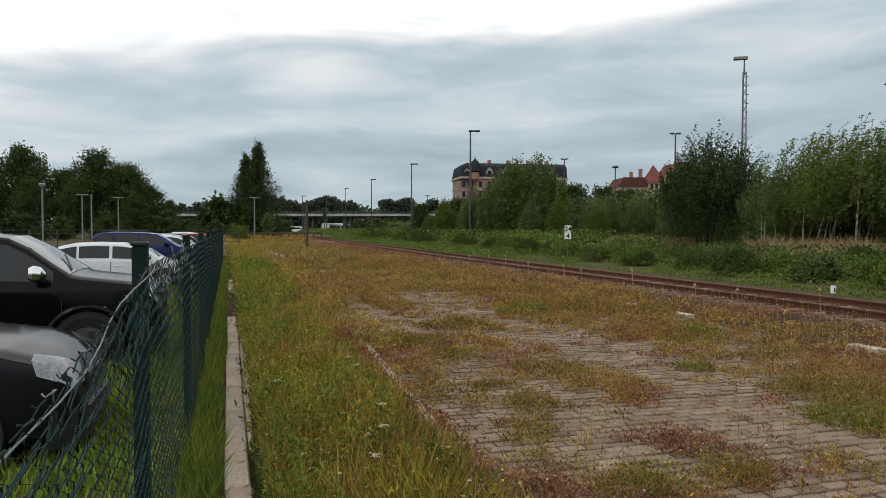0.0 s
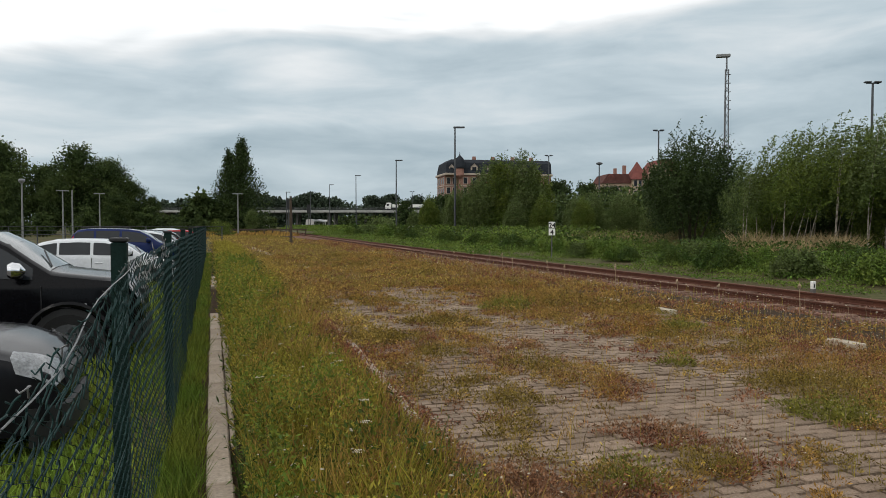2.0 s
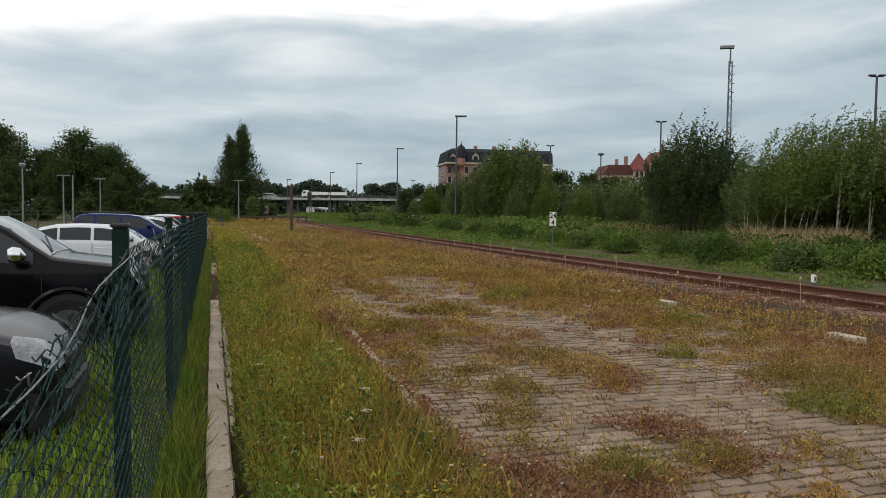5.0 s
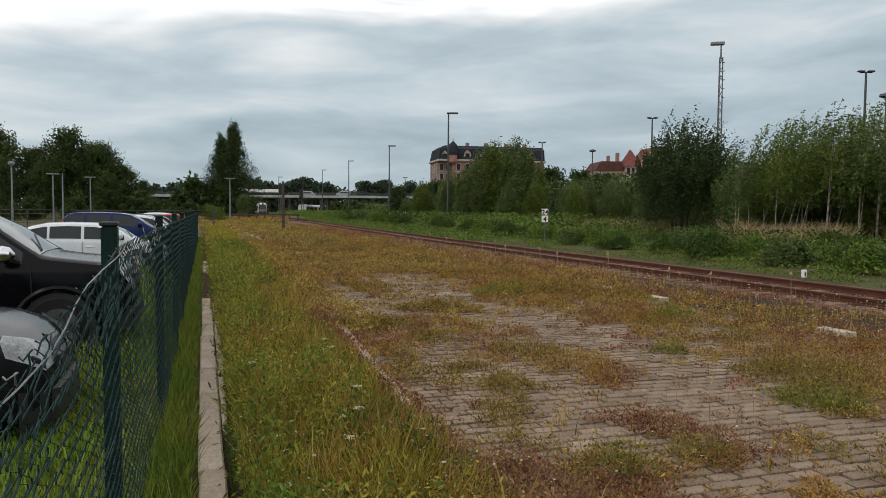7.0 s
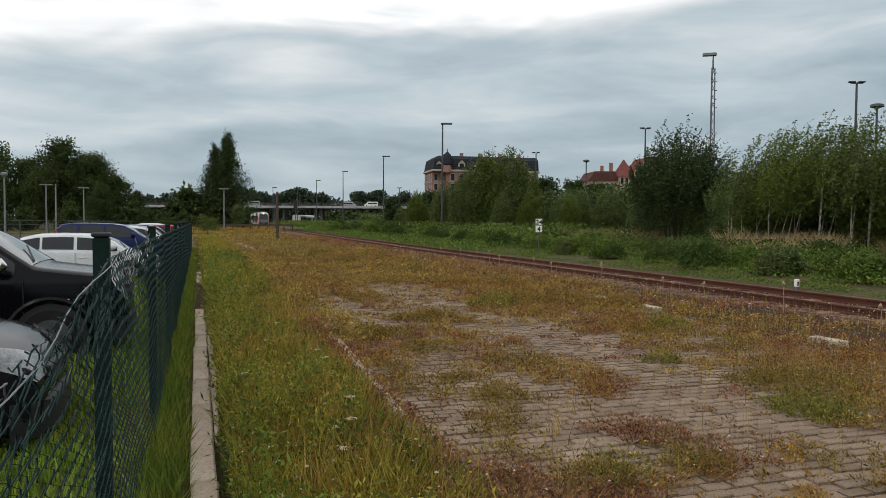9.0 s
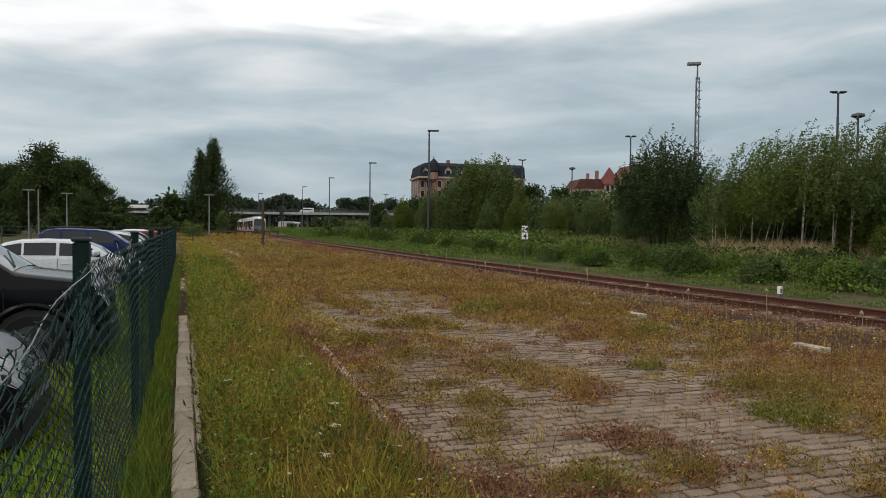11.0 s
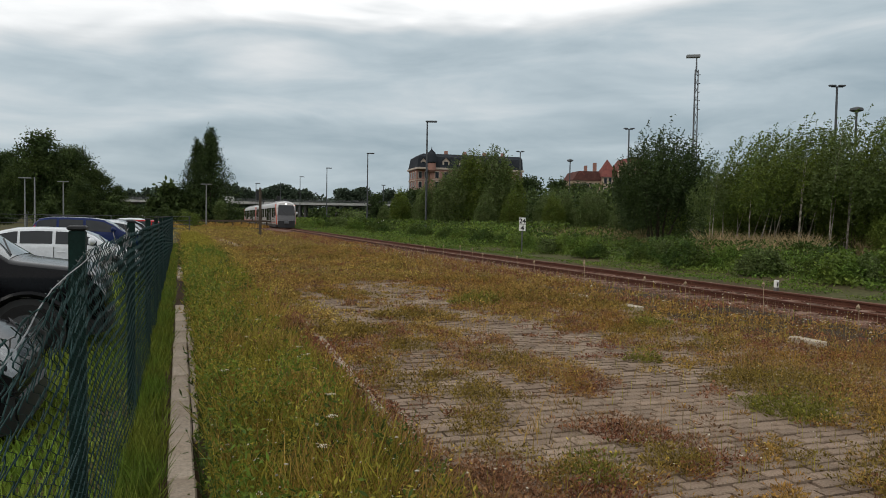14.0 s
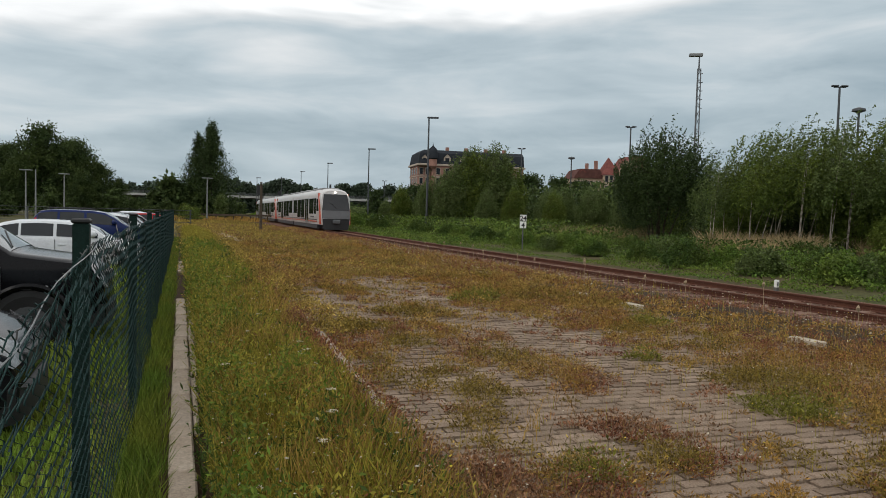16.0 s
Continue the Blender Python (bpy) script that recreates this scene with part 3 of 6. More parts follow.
def tree_meshes(seed, H, R, profile, twigs, per, leaf, bark, leafmat, stems=1, r0=0.12, lo=0.15, wind=0.0, spike=0.0, jitter=0.35, droop=0.0):
    """Trunk with limbs, and a crown of leaves on twigs. profile: crown radius (of R) at even steps from lo to the top."""
    rng, rr = np.random.RandomState(seed), random.Random(seed)
    g = G()
    axes = []
    for s in range(stems):
        a, off = rr.uniform(0, 6.28), (0.0 if stems == 1 else R * 0.28 * rr.random())
        bx, by = off * math.cos(a), off * math.sin(a)
        h = H * (1 if s == 0 else rr.uniform(.7, .98))
        lean = (0.02 if stems == 1 else 0.10) * h
        pts = []
        for k in range(6):
            t = k / 5
            pts.append((bx + lean * math.cos(a) * t + wind * H * .06 * t * t + rr.uniform(-.01, .01) * H, by + lean * math.sin(a) * t + rr.uniform(-.01, .01) * H, -0.1 + h * .96 * t))
        g.tube(pts, [r0 * (1 - .93 * k / 5) * (1 if s == 0 else .75) for k in range(6)], 7)
        axes.append((np.array(pts), h))
    pos = []
    for i in range(twigs):
        pts, h = axes[i % len(axes)]
        t = lo + (1 - lo) * rr.random() ** 0.85
        rad = R * np.interp((t - lo) / (1 - lo), np.linspace(0, 1, len(profile)), profile) * (1 if len(axes) == 1 else .8)
        az = rr.uniform(0, 6.28)
        q = rad * rr.uniform(.45, 1.0) ** 0.6
        tb = max(0.08, t - 0.22 * rr.random() - .06)
        base = np.array([np.interp(tb, np.linspace(0, 1, 6), pts[:, c]) for c in range(3)])
        axis = np.array([np.interp(t, np.linspace(0, 1, 6), pts[:, c]) for c in range(3)])
        tip = axis + np.array([q * math.cos(az) + wind * .25 * rad, q * math.sin(az), rr.gauss(0, .02) * H + spike * rr.random() * H * .12 - droop * q * .4])
        mid = (base + tip) / 2 + np.array([0, 0, 0.04 * H * rr.random()])
        if i < 46:
            g.tube([base, mid, tip], [r0 * .22, r0 * .13, r0 * .04], 4)
        u = rng.rand(per) ** 0.7
        w = np.array([(1 - u) ** 2, 2 * u * (1 - u), u * u])
        p = (w[..., None] * np.array([base, mid, tip])[:, None]).sum(0)
        sig = jitter * R * (0.25 + 0.16 * rr.random())
        p = p + np.clip(rng.randn(per, 3), -1.3, 1.3) * sig * np.array([1, 1, .8]) * (0.35 + 0.65 * u[:, None])
        if spike and rr.random() < .5:
            p[:, 2] += u * spike * H * .05
            p[:, 0] += u * wind * .12 * H
        pos.append(p)
    pos = np.concatenate(pos)
    pos = pos[(pos[:, 2] > 0.25)]
    v, f = leaves(pos, leaf, rng, flat=0.4)
    me = g.mesh("trunk", True)
    me.materials.append(bark)
    return me, fast_mesh("crown", v, f, leafmat)


def shoot_tree(seed, H, R, shoots, per, leaf, bark, leafmat, stems=5, r0=.05, bare=.15, wind=.5, tight=.09, dome=.45):
    """Upright stems carrying many leafy windblown shoots."""
    rng, rr = np.random.RandomState(seed), random.Random(seed)
    trunks = []
    for s in range(stems):
        a, q = rr.uniform(0, 6.28), R * .75 * math.sqrt(rr.random())
        h = H * (1 - dome * (q / R) ** 2) * rr.uniform(.75, .92)
        pts = [(q * math.cos(a) * (.25 + .75 * t ** 1.3) + wind * .1 * H * t * t, q * math.sin(a) * (.25 + .75 * t ** 1.3), -.1 + h * t) for t in np.linspace(0, 1, 6)]
        pts = [(x + rr.uniform(-.02, .02) * R, y + rr.uniform(-.02, .02) * R, z) for x, y, z in pts]
        me = G().tube(pts, [r0 * (1 - .85 * k / 5) * rr.uniform(.7, 1) for k in range(6)], 6).mesh("stem", True)
        me.materials.append(bark)
        trunks.append(me)
    az, q = rng.rand(shoots) * 6.28, R * np.sqrt(rng.rand(shoots)) ** .8
    top = H * (1 - dome * (q / R) ** 2) * (0.55 + .45 * rng.rand(shoots) ** .5)
    low = np.maximum(bare * H * (.7 + .6 * rng.rand(shoots)), top - H * (.18 + .30 * rng.rand(shoots)))
    low = np.where(rng.rand(shoots) < .35, bare * H + (top - bare * H) * rng.rand(shoots) * .7, low)
    top = np.maximum(top, low + .12 * H)
    top = np.where(rng.rand(shoots) < .2, top * (1 + .14 * rng.rand(shoots)), top)
    u = rng.rand(shoots, per) ** .85
    zz = low[:, None] + (top - low)[:, None] * u
    rad = q[:, None] * (.62 + .38 * u)
    x = rad * np.cos(az)[:, None] + wind * (.10 * zz ** 2 / H + .35 * (u ** 2) * (top - low)[:, None])
    y = rad * np.sin(az)[:, None]
    sig = tight * (R / 2) * (1.9 - 1.55 * u)
    p = np.stack([x, y, zz], -1) + np.clip(rng.randn(shoots, per, 3), -1.4, 1.4) * sig[..., None] * np.array([1, 1, 1.2])
    p = p.reshape(-1, 3)
    v, f = leaves(p[p[:, 2] > .1], leaf, rng, flat=.2, long=1.9)
    return trunks, fast_mesh("crown", v, f, leafmat)


def plant_tree(meshes, name, label, category, x, y, z=0.1, s=1.0, turn=0.0, group=""):
    t = thing(name, label, category, group, at=Matrix.Translation((x, y, z)) @ Matrix.Rotation(radians(turn), 4, "Z") @ Matrix.Scale(s, 4))
    if isinstance(meshes[0], list):
        for me in meshes[0]:
            part("stem", me, None, t)
    else:
        part("trunk", meshes[0], None, t)
    part("crown", meshes[1], None, t)
    return t


def trees():
    rr = random.Random(31)
    BROAD = (0.35, 0.8, 1.0, 0.95, 0.75, 0.25)
    POPLAR = (0.85, 1.0, 0.86, 0.66, 0.46, 0.27, 0.05)
    BUSH = (0.85, 1.0, 0.95, 0.8, 0.6, 0.35)
    UPRIGHT = (0.3, 0.65, 0.95, 0.9, 0.7, 0.4)
    # edge of the wood behind the car park
    broad = [tree_meshes(100 + i, 17, 6.2, BROAD, 260, 56, 0.30, BARK, LEAF_FAR, r0=.32, lo=.12) for i in range(3)]
    spots = [(-38.5, 158, 1.08), (-24.5, 154, 1.03), (-18, 152, .88), (-45, 160, .92), (-31, 160, .82), (-52, 150, .95), (-21, 162, .9), (-14.5, 152, .62), (-60, 140, 1.0), (-28, 150, .62), (-35, 149, .66), (-44, 147, .6), (-11.5, 156, .45), (-17, 146, .5)]
    for i, (x, y, s) in enumerate(spots):
        plant_tree(broad[i % 3], "broadleaf_tree", "tall dark green broadleaf tree at the wood edge", "tree", x, y, -.2, s, rr.uniform(0, 360), "trees of the wood edge")
    low = [tree_meshes(130 + i, 4.5, 2.6, BUSH, 70, 34, 0.28, BARK, LEAF_FAR, stems=3, r0=.06, lo=.06) for i in range(2)]
    for i in range(17):
        x = -48 + i * 2.9
        plant_tree(low[i % 2], "shrub", "dense dark green shrub behind the car park", "shrub", x + rr.uniform(-1, 1), 128 + rr.uniform(-6, 6), -.2, rr.uniform(.6, 1.15), rr.uniform(0, 360), "shrubs behind the car park")
    # tall pyramidal tree with its companions
    plant_tree(tree_meshes(140, 17.2, 6.6, POPLAR, 520, 46, 0.20, BARK, LEAF_DARK, r0=.3, lo=.04, jitter=.14, spike=.8), "poplar", "tall pyramidal dark green poplar", "tree", 5.2, 141, -.1)
    plant_tree(tree_meshes(141, 15.2, 5.6, POPLAR, 360, 44, 0.20, BARK, LEAF_DARK, r0=.25, lo=.04, jitter=.14, spike=.8), "poplar", "slightly shorter dark green poplar grown into its neighbour", "tree", 3.4, 142, -.1)
    plant_tree(low[0], "shrub", "rounded dark green shrub beside the poplars", "shrub", -0.4, 141, -.1, 1.9, 40)
    plant_tree(low[1], "shrub", "rounded dark green shrub beside the poplars", "shrub", -3.2, 144, -.1, 1.6, 140)
    plant_tree(low[1], "shrub", "rounded dark green shrub beside the poplars", "shrub", 2.2, 139, -.1, 1.5, 240)
    plant_tree(low[0], "shrub", "rounded dark green shrub beside the poplars", "shrub", 7.4, 140, -.1, 1.3, 300)
    plant_tree(tree_meshes(143, 4.4, 1.5, UPRIGHT, 90, 40, 0.13, BARK, LEAF_WILLOW, r0=.05, lo=.1), "sapling", "slim grey-green sapling before the poplars", "tree", 6.5, 128)
    plant_tree(tree_meshes(144, 2.6, 1.7, BUSH, 60, 36, 0.11, BARK, LEAF_BIRCH, stems=4, r0=.03, lo=.05), "shrub", "yellow-green shrub at the end of the fence", "shrub", 1.0, 100)
    plant_tree(tree_meshes(144, 2.2, 1.5, BUSH, 60, 36, 0.11, BARK, LEAF_BIRCH, stems=4, r0=.03, lo=.05), "shrub", "yellow-green shrub at the end of the fence", "shrub", 2.2, 104)
    # big dark willow beyond the track
    plant_tree(shoot_tree(150, 7.9, 3.3, 620, 66, 0.08, BARK, LEAF_DARK, stems=9, r0=.08, bare=.08, wind=.34, tight=.07, dome=.38), "willow", "large dark green willow bush beyond the track", "tree", 28.6, 38.6, 0.0)
    # birch thicket
    birch = [shoot_tree(160 + i, 6.9, 1.75, 88, 72, 0.066, BIRCH, LEAF_BIRCH if i % 2 else LEAF_WILLOW, stems=2, r0=.042, bare=.33, wind=(.6, 1.1, .8, 1.3)[i], tight=.12, dome=.45) for i in range(4)]
    spots = [(25.0, 29.4, .8), (25.6, 27.2, .9), (26.6, 27.6, 1.0), (27.4, 26.2, 1.02), (28.3, 25.4, 1.03), (26.2, 29.6, .95), (28.6, 27.5, 1.08), (29.6, 25.4, 1.08), (30.6, 24.3, 1.05), (27.4, 29.8, 1.0), (30.4, 27.0, 1.12), (31.8, 23.8, 1.12), (32.3, 25.5, 1.1), (29.3, 29.6, 1.0), (31.2, 29, 1.1), (33.4, 22.6, 1.15), (34.2, 24.6, 1.2), (33.0, 20.4, 1.1), (35.2, 21.4, 1.2), (36.2, 19.2, 1.2)]
    for i, (x, y, s) in enumerate(spots):
        plant_tree(birch[i % 4], "birch", "young birch with pale slender trunk and windblown crown", "tree", x, y, 0.05, s, rr.uniform(-35, 35), "birches beyond the track")
    fill = [shoot_tree(170 + i, 3.2, 1.5, 150, 44, 0.065, BARK, LEAF_BIRCH, stems=4, r0=.03, bare=.06, wind=.25, tight=.2, dome=.5) for i in range(2)]
    for x, y, s in [(31, 22.2, 1.0), (29.5, 23, .75), (33, 19, 1.0), (30.5, 26, 1.1), (35, 18, 1.1), (32.5, 28, 1.2), (28, 31, 1.1), (34, 27, 1.3), (36, 24, 1.3), (37, 21, 1.3)]:
        plant_tree(fill[int(x * 2) % 2], "shrub", "leafy green shrub among the birches", "shrub", x, y, 0.05, s, rr.uniform(0, 360), "shrubs beyond the track")
    deep = shoot_tree(174, 4.6, 2.0, 170, 50, 0.085, BARK, LEAF_DARK, stems=4, r0=.04, bare=.05, wind=.3, tight=.2, dome=.4)
    for x, y, s in [(31.5, 33, .95), (33.5, 32, 1.05), (35.5, 30, 1.1), (37.5, 27.5, 1.15), (39, 25, 1.2), (40, 22, 1.25), (34.5, 34.5, 1.1), (37, 32, 1.2)]:
        plant_tree(deep, "shrub", "dark green shrub deep in the birch thicket", "shrub", x, y, 0.05, s, rr.uniform(-40, 40), "shrubs beyond the track")
    # willows and saplings further along the track
    will = [shoot_tree(180 + i, 9.2, 2.5, 300, 60, 0.12, BARK, LEAF_WILLOW if i else LEAF_BIRCH, stems=6, r0=.08, bare=.06, wind=.25, tight=.17, dome=.5) for i in range(3)]
    spots = [(28.6, 70, .98), (30.4, 69, 1.02), (26.9, 72, .82), (32.2, 69.5, .88), (27.7, 70.5, .93), (26.3, 77, .68), (25.5, 86, .58), (27.8, 84, .6), (25.2, 92, .4), (29.5, 62, .5), (27.5, 64, .46), (31.2, 58, .48), (29.4, 54, .43), (31.8, 52.5, .46), (33.4, 49.5, .5), (35.5, 50, .55), (31.0, 45.5, .45), (33, 46, .5), (37.5, 49, .55), (33.8, 60, .5), (36, 58, .52), (38.5, 57, .5), (40, 52, .55), (35.5, 67, .52)]
    for i, (x, y, s) in enumerate(spots):
        plant_tree(will[i % 3], "willow", "grey-green young willow beside the railway", "tree", x, y, 0.1, s, rr.uniform(-40, 40), "willows along the track")
    # bramble and nettle mounds along the track
    mound = [shoot_tree(195 + i, 1.35, 1.05, 110, 36, 0.07, BARK, m, stems=1, r0=.012, bare=.02, wind=.05, tight=.24, dome=.75) for i, m in enumerate((BRAMBLE, WEED_DARK, LEAF_WILLOW))]
    for x, y, q in [(17.2, 21.6, 1.05), (18.4, 20.8, .9), (17.8, 18.3, .75), (17.5, 15.2, .95), (18.6, 14.4, 1.1), (17.6, 24.6, .8), (17.4, 28.5, .9), (18.2, 32.0, 1.0), (17.6, 35.5, .95), (18.6, 38, 1.1), (18.0, 42, 1.1), (18.2, 46.5, 1.1), (19.0, 51, 1.2)]:
        plant_tree(mound[rr.choice((0, 0, 1))], "bramble_bush", "low green bramble bush in the verge beyond the track", "bush", x, y, -.05, q * .8, rr.uniform(0, 360), "bramble bushes beyond the track")
    for i in range(74):
        y = 14 + 100 * (i / 74) ** 1.35
        x = 17.4 + rr.random() ** 1.3 * 7.5 + float(np.interp(y, [40, 130], [0, 2.6]))
        plant_tree(mound[rr.choice((0, 1, 1, 2))], "bramble_bush", "low green bramble bush in the verge beyond the track", "bush", x, y, 0.0, rr.uniform(.4, .8) * (.75 + y / 90), rr.uniform(0, 360), "bramble bushes beyond the track")
    dark = [tree_meshes(190 + i, 9.6, 4.0, BROAD, 110, 40, 0.3, BARK, LEAF_DARK, r0=.2, lo=.1) for i in range(2)]
    for i, (x, y, s) in enumerate([(50.5, 100, .9), (54, 98, .85), (47, 104, .8), (33, 108, .62), (36, 112, .7), (30.5, 116, .6), (57, 96, .8), (42, 108, .7), (60, 90, .75), (66, 84, .75)]):
        plant_tree(dark[i % 2], "broadleaf_tree", "dark green broadleaf tree before the houses", "tree", x, y, 0.1, s, rr.uniform(0, 360), "trees before the houses")


def far_woods():
    """Distant woods as heaps of leaf clumps."""
    r = np.random.RandomState(77)

    def wood(label, x0, x1, y0, y1, h0, h1, n, size, mat, seed, bump=14.0):
        x, y = x0 + (x1 - x0) * r.rand(n), y0 + (y1 - y0) * r.rand(n)
        h = h0 + (h1 - h0) * np.clip(1.6 * (patches(x, y * 0 + 3.3, bump, seed) - .2), 0, 1.2)
        z = h * (1 - (r.rand(n) ** 1.25))
        v, f = leaves(np.stack([x, y, z], -1), size, r, long=1.2)
        tagged(new("far_wood", fast_mesh("far_wood", v, f, mat)), label, "wood", kind="stuff")
    # the four farthest woods take the haze-tinted leaf colour
    wood("dark distant wood beyond the bridge", -70, 20, 380, 410, 8, 24, 16000, 1.15, LEAF_HAZE, 41)
    wood("dark distant wood beyond the bridge", 20, 75, 430, 470, 12, 21, 16000, 1.3, LEAF_HAZE, 42)
    wood("dark distant wood beyond the bridge", 75, 230, 460, 500, 10, 17, 14000, 1.5, LEAF_HAZE, 43)
    wood("dark wood behind the bridge", 66, 92, 315, 330, 6, 20, 12000, .8, LEAF_HAZE, 44, 9.0)
    wood("dark undergrowth below the bridge", -45, 24, 290, 300, 3, 6, 6000, .8, LEAF_FAR, 45)
    wood("dark undergrowth below the bridge", 46, 100, 245, 300, 3, 6, 9000, .8, LEAF_FAR, 46)
    wood("dark wood on the skyline behind the car park", -130, -28, 190, 215, 8, 17, 12000, .9, LEAF_FAR, 47)
    wood("green trees below the houses", 60, 150, 150, 180, 4, 8, 12000, .7, LEAF_FAR, 48)
    wood("green trees beside the railway far off", 50, 72, 120, 240, 2, 5, 12000, .5, LEAF_WILLOW, 49)
    wood("dark hedge closing the view", 62, 68, 10, 130, 3, 4, 14000, .45, LEAF_FAR, 51)
    wood("green trees closing the view beside the yard", 38, 60, 8, 95, 3, 6, 30000, .35, LEAF_FAR, 50)


def brambles():
    r = np.random.RandomState(90)

    def belt(label, n, x0, x1, y0, y1, h, size, mat, seed, dense=0.42, power=1.0, z0=0.0):
        x, y = x0 + (x1 - x0) * r.rand(n), y0 + (y1 - y0) * r.rand(n) ** power
        x = x + (np.interp(y, [40, 130], [0, 2.4]))
        d = patches(x, y, 2.4, seed)
        keep = d > dense * (0.9 + 0.2 * r.rand(n))
        x, y, d = x[keep], y[keep], d[keep]
        edge = np.clip((x - x0 - np.interp(y, [40, 130], [0, 2.4])) / 2.5, 0.25, 1)
        hh = h * np.clip((d - dense) * 9, .08, 1.5) * edge
        z = z0 + hh * (1 - r.rand(len(x)) ** 1.7)
        v, f = leaves(np.stack([x, y, z], -1), size, r, flat=.3)
        tagged(new("bramble", fast_mesh("bramble", v, f, mat)), label, "undergrowth", kind="stuff")
    belt("green brambles and nettles beside the track", 60000, 16.6, 26, 12, 60, 0.5, 0.07, BRAMBLE, 61, dense=.50, power=1.2)
    belt("fresh green weeds beside the track", 40000, 16.8, 26, 12, 60, .4, 0.05, BRAMBLE, 67, dense=.50, power=1.2)
    belt("dark nettles beside the track", 36000, 18.0, 27, 12, 60, .6, 0.075, WEED_DARK, 68, dense=.53, power=1.2)
    belt("green brambles and nettles beside the track", 40000, 18.0, 27, 40, 130, 1.0, 0.13, BRAMBLE, 62, dense=.50)
    belt("fresh green weeds beside the track", 40000, 17.5, 27, 40, 130, .8, 0.12, BRAMBLE, 69, dense=.48)
    belt("dark nettles beside the track", 30000, 18.5, 28, 40, 130, .9, 0.14, WEED_DARK, 70, dense=.48)
    belt("low green weeds along the track", 50000, 15.0, 19.5, 9, 60, 0.22, 0.04, BRAMBLE, 63, dense=.34, power=1.4, z0=-.1)
    belt("low green weeds along the track", 30000, 14.6, 20, 40, 140, 0.3, 0.09, BRAMBLE, 71, dense=.30, z0=-.1)
    belt("dark green weeds under the thicket", 40000, 22, 38, 14, 50, 0.6, 0.08, WEED_DARK, 64, dense=.46)
    belt("green weeds beyond the track", 40000, 19, 30, 100, 250, 0.9, 0.25, BRAMBLE, 65, dense=.3)


# ---- grass and weeds ----
def blades(x, y, z, h, w, lean, rng):
    """Bent, tapering blades."""
    n = len(x)
    a, b = rng.rand(n) * 6.28, rng.rand(n) * 6.28
    base = np.stack([x, y, z], -1)
    side = np.stack([np.cos(a), np.sin(a), np.zeros(n)], -1) * w[:, None]
    bend = np.stack([np.cos(b), np.sin(b), np.zeros(n)], -1) * (h * lean)[:, None]
    up = np.stack([np.zeros(n), np.zeros(n), h], -1)
    v = np.stack([base - side, base + side, base + up * .55 + bend * .35 + side * .75, base + up * .55 + bend * .35 - side * .75, base + up + bend], 1)
    k = 5 * np.arange(n)[:, None]
    tri = np.concatenate([k + [0, 1, 2], k + [0, 2, 3], k + [3, 2, 4]])
    return v.reshape(-1, 3), tri


def meadow(label, mat, n, x0, x1, y0, y1, h, w, seed, dense=None, power=2.0, lean=.45, z=-.03, size=1.2, tuft=1, name="grass", category="grass"):
    r = np.random.RandomState(seed)
    x, y = x0 + (x1 - x0) * r.rand(n), y0 + (y1 - y0) * r.rand(n) ** power
    d = patches(x, y, size, seed)
    if dense is not None:
        keep = d + 0.16 * (r.rand(n) - .5) > dense(x, y) + .3 * path_strip(x, y)
        x, y, d = x[keep], y[keep], d[keep]
    if tuft > 1:
        x, y, d = np.repeat(x, tuft), np.repeat(y, tuft), np.repeat(d, tuft)
        s = 0.03 + 0.0012 * y
        x, y = x + r.randn(len(x)) * s, y + r.randn(len(y)) * s
    m = len(x)
    hh = h * (0.45 + 0.75 * r.rand(m)) * (0.6 + 0.8 * d) * np.where((x > 1.1) & (x < 1.9) & (y < 9.5), .7, 1) * np.where((x > 6.9) & (x < 8.1), .5, 1)
    v, f = blades(x, y, np.full(m, z), hh, w * (0.6 + .8 * r.rand(m)) * (1 + y / 14), lean * (0.4 + r.rand(m)), r)
    return tagged(new(name, fast_mesh(name, v, f, mat)), label, category, kind="stuff")


def flower_heads(label, mat, n, x0, x1, y0, y1, h, s, seed, power=1.8, dense=None, name="flower"):
    """Flat flower heads of four petals, each on a thin stalk."""
    r = np.random.RandomState(seed)
    x, y = x0 + (x1 - x0) * r.rand(n), y0 + (y1 - y0) * r.rand(n) ** power
    if dense:
        keep = patches(x, y, 1.2, seed) > dense(x, y)
        x, y = x[keep], y[keep]
    n = len(x)
    z = h * (0.6 + 0.6 * r.rand(n))
    sz = s * (0.5 + r.rand(n)) * (1 + y / 40)
    p = np.stack([x, y, z], -1)
    a = r.rand(n) * 6.28
    e = np.stack([np.cos(a), np.sin(a), .35 * r.randn(n)], -1) * sz[:, None]
    q = np.stack([-np.sin(a), np.cos(a), .35 * r.randn(n)], -1) * sz[:, None]
    top = np.stack([0 * x, 0 * x, .35 * sz], -1)
    v = np.stack([p + e, p + q, p - e, p - q, p + top, p - top], 1).reshape(-1, 3)
    f = np.array([[0, 1, 4], [1, 2, 4], [2, 3, 4], [3, 0, 4], [1, 0, 5], [2, 1, 5], [3, 2, 5], [0, 3, 5]])
    tri = (f[None] + 6 * np.arange(n)[:, None, None]).reshape(-1, 3)
    tagged(new(name, fast_mesh(name, v, tri, mat)), label, "flowers", kind="stuff")
    v, f = blades(x, y, 0 * x - .03, z + .03, np.full(n, .0016) * (1 + y / 14), 0 * x, r)
    tagged(new(name + "_stalk", fast_mesh(name + "_stalk", v, f, GRASS_GREEN)), "thin green flower stalks", "flowers", kind="stuff")


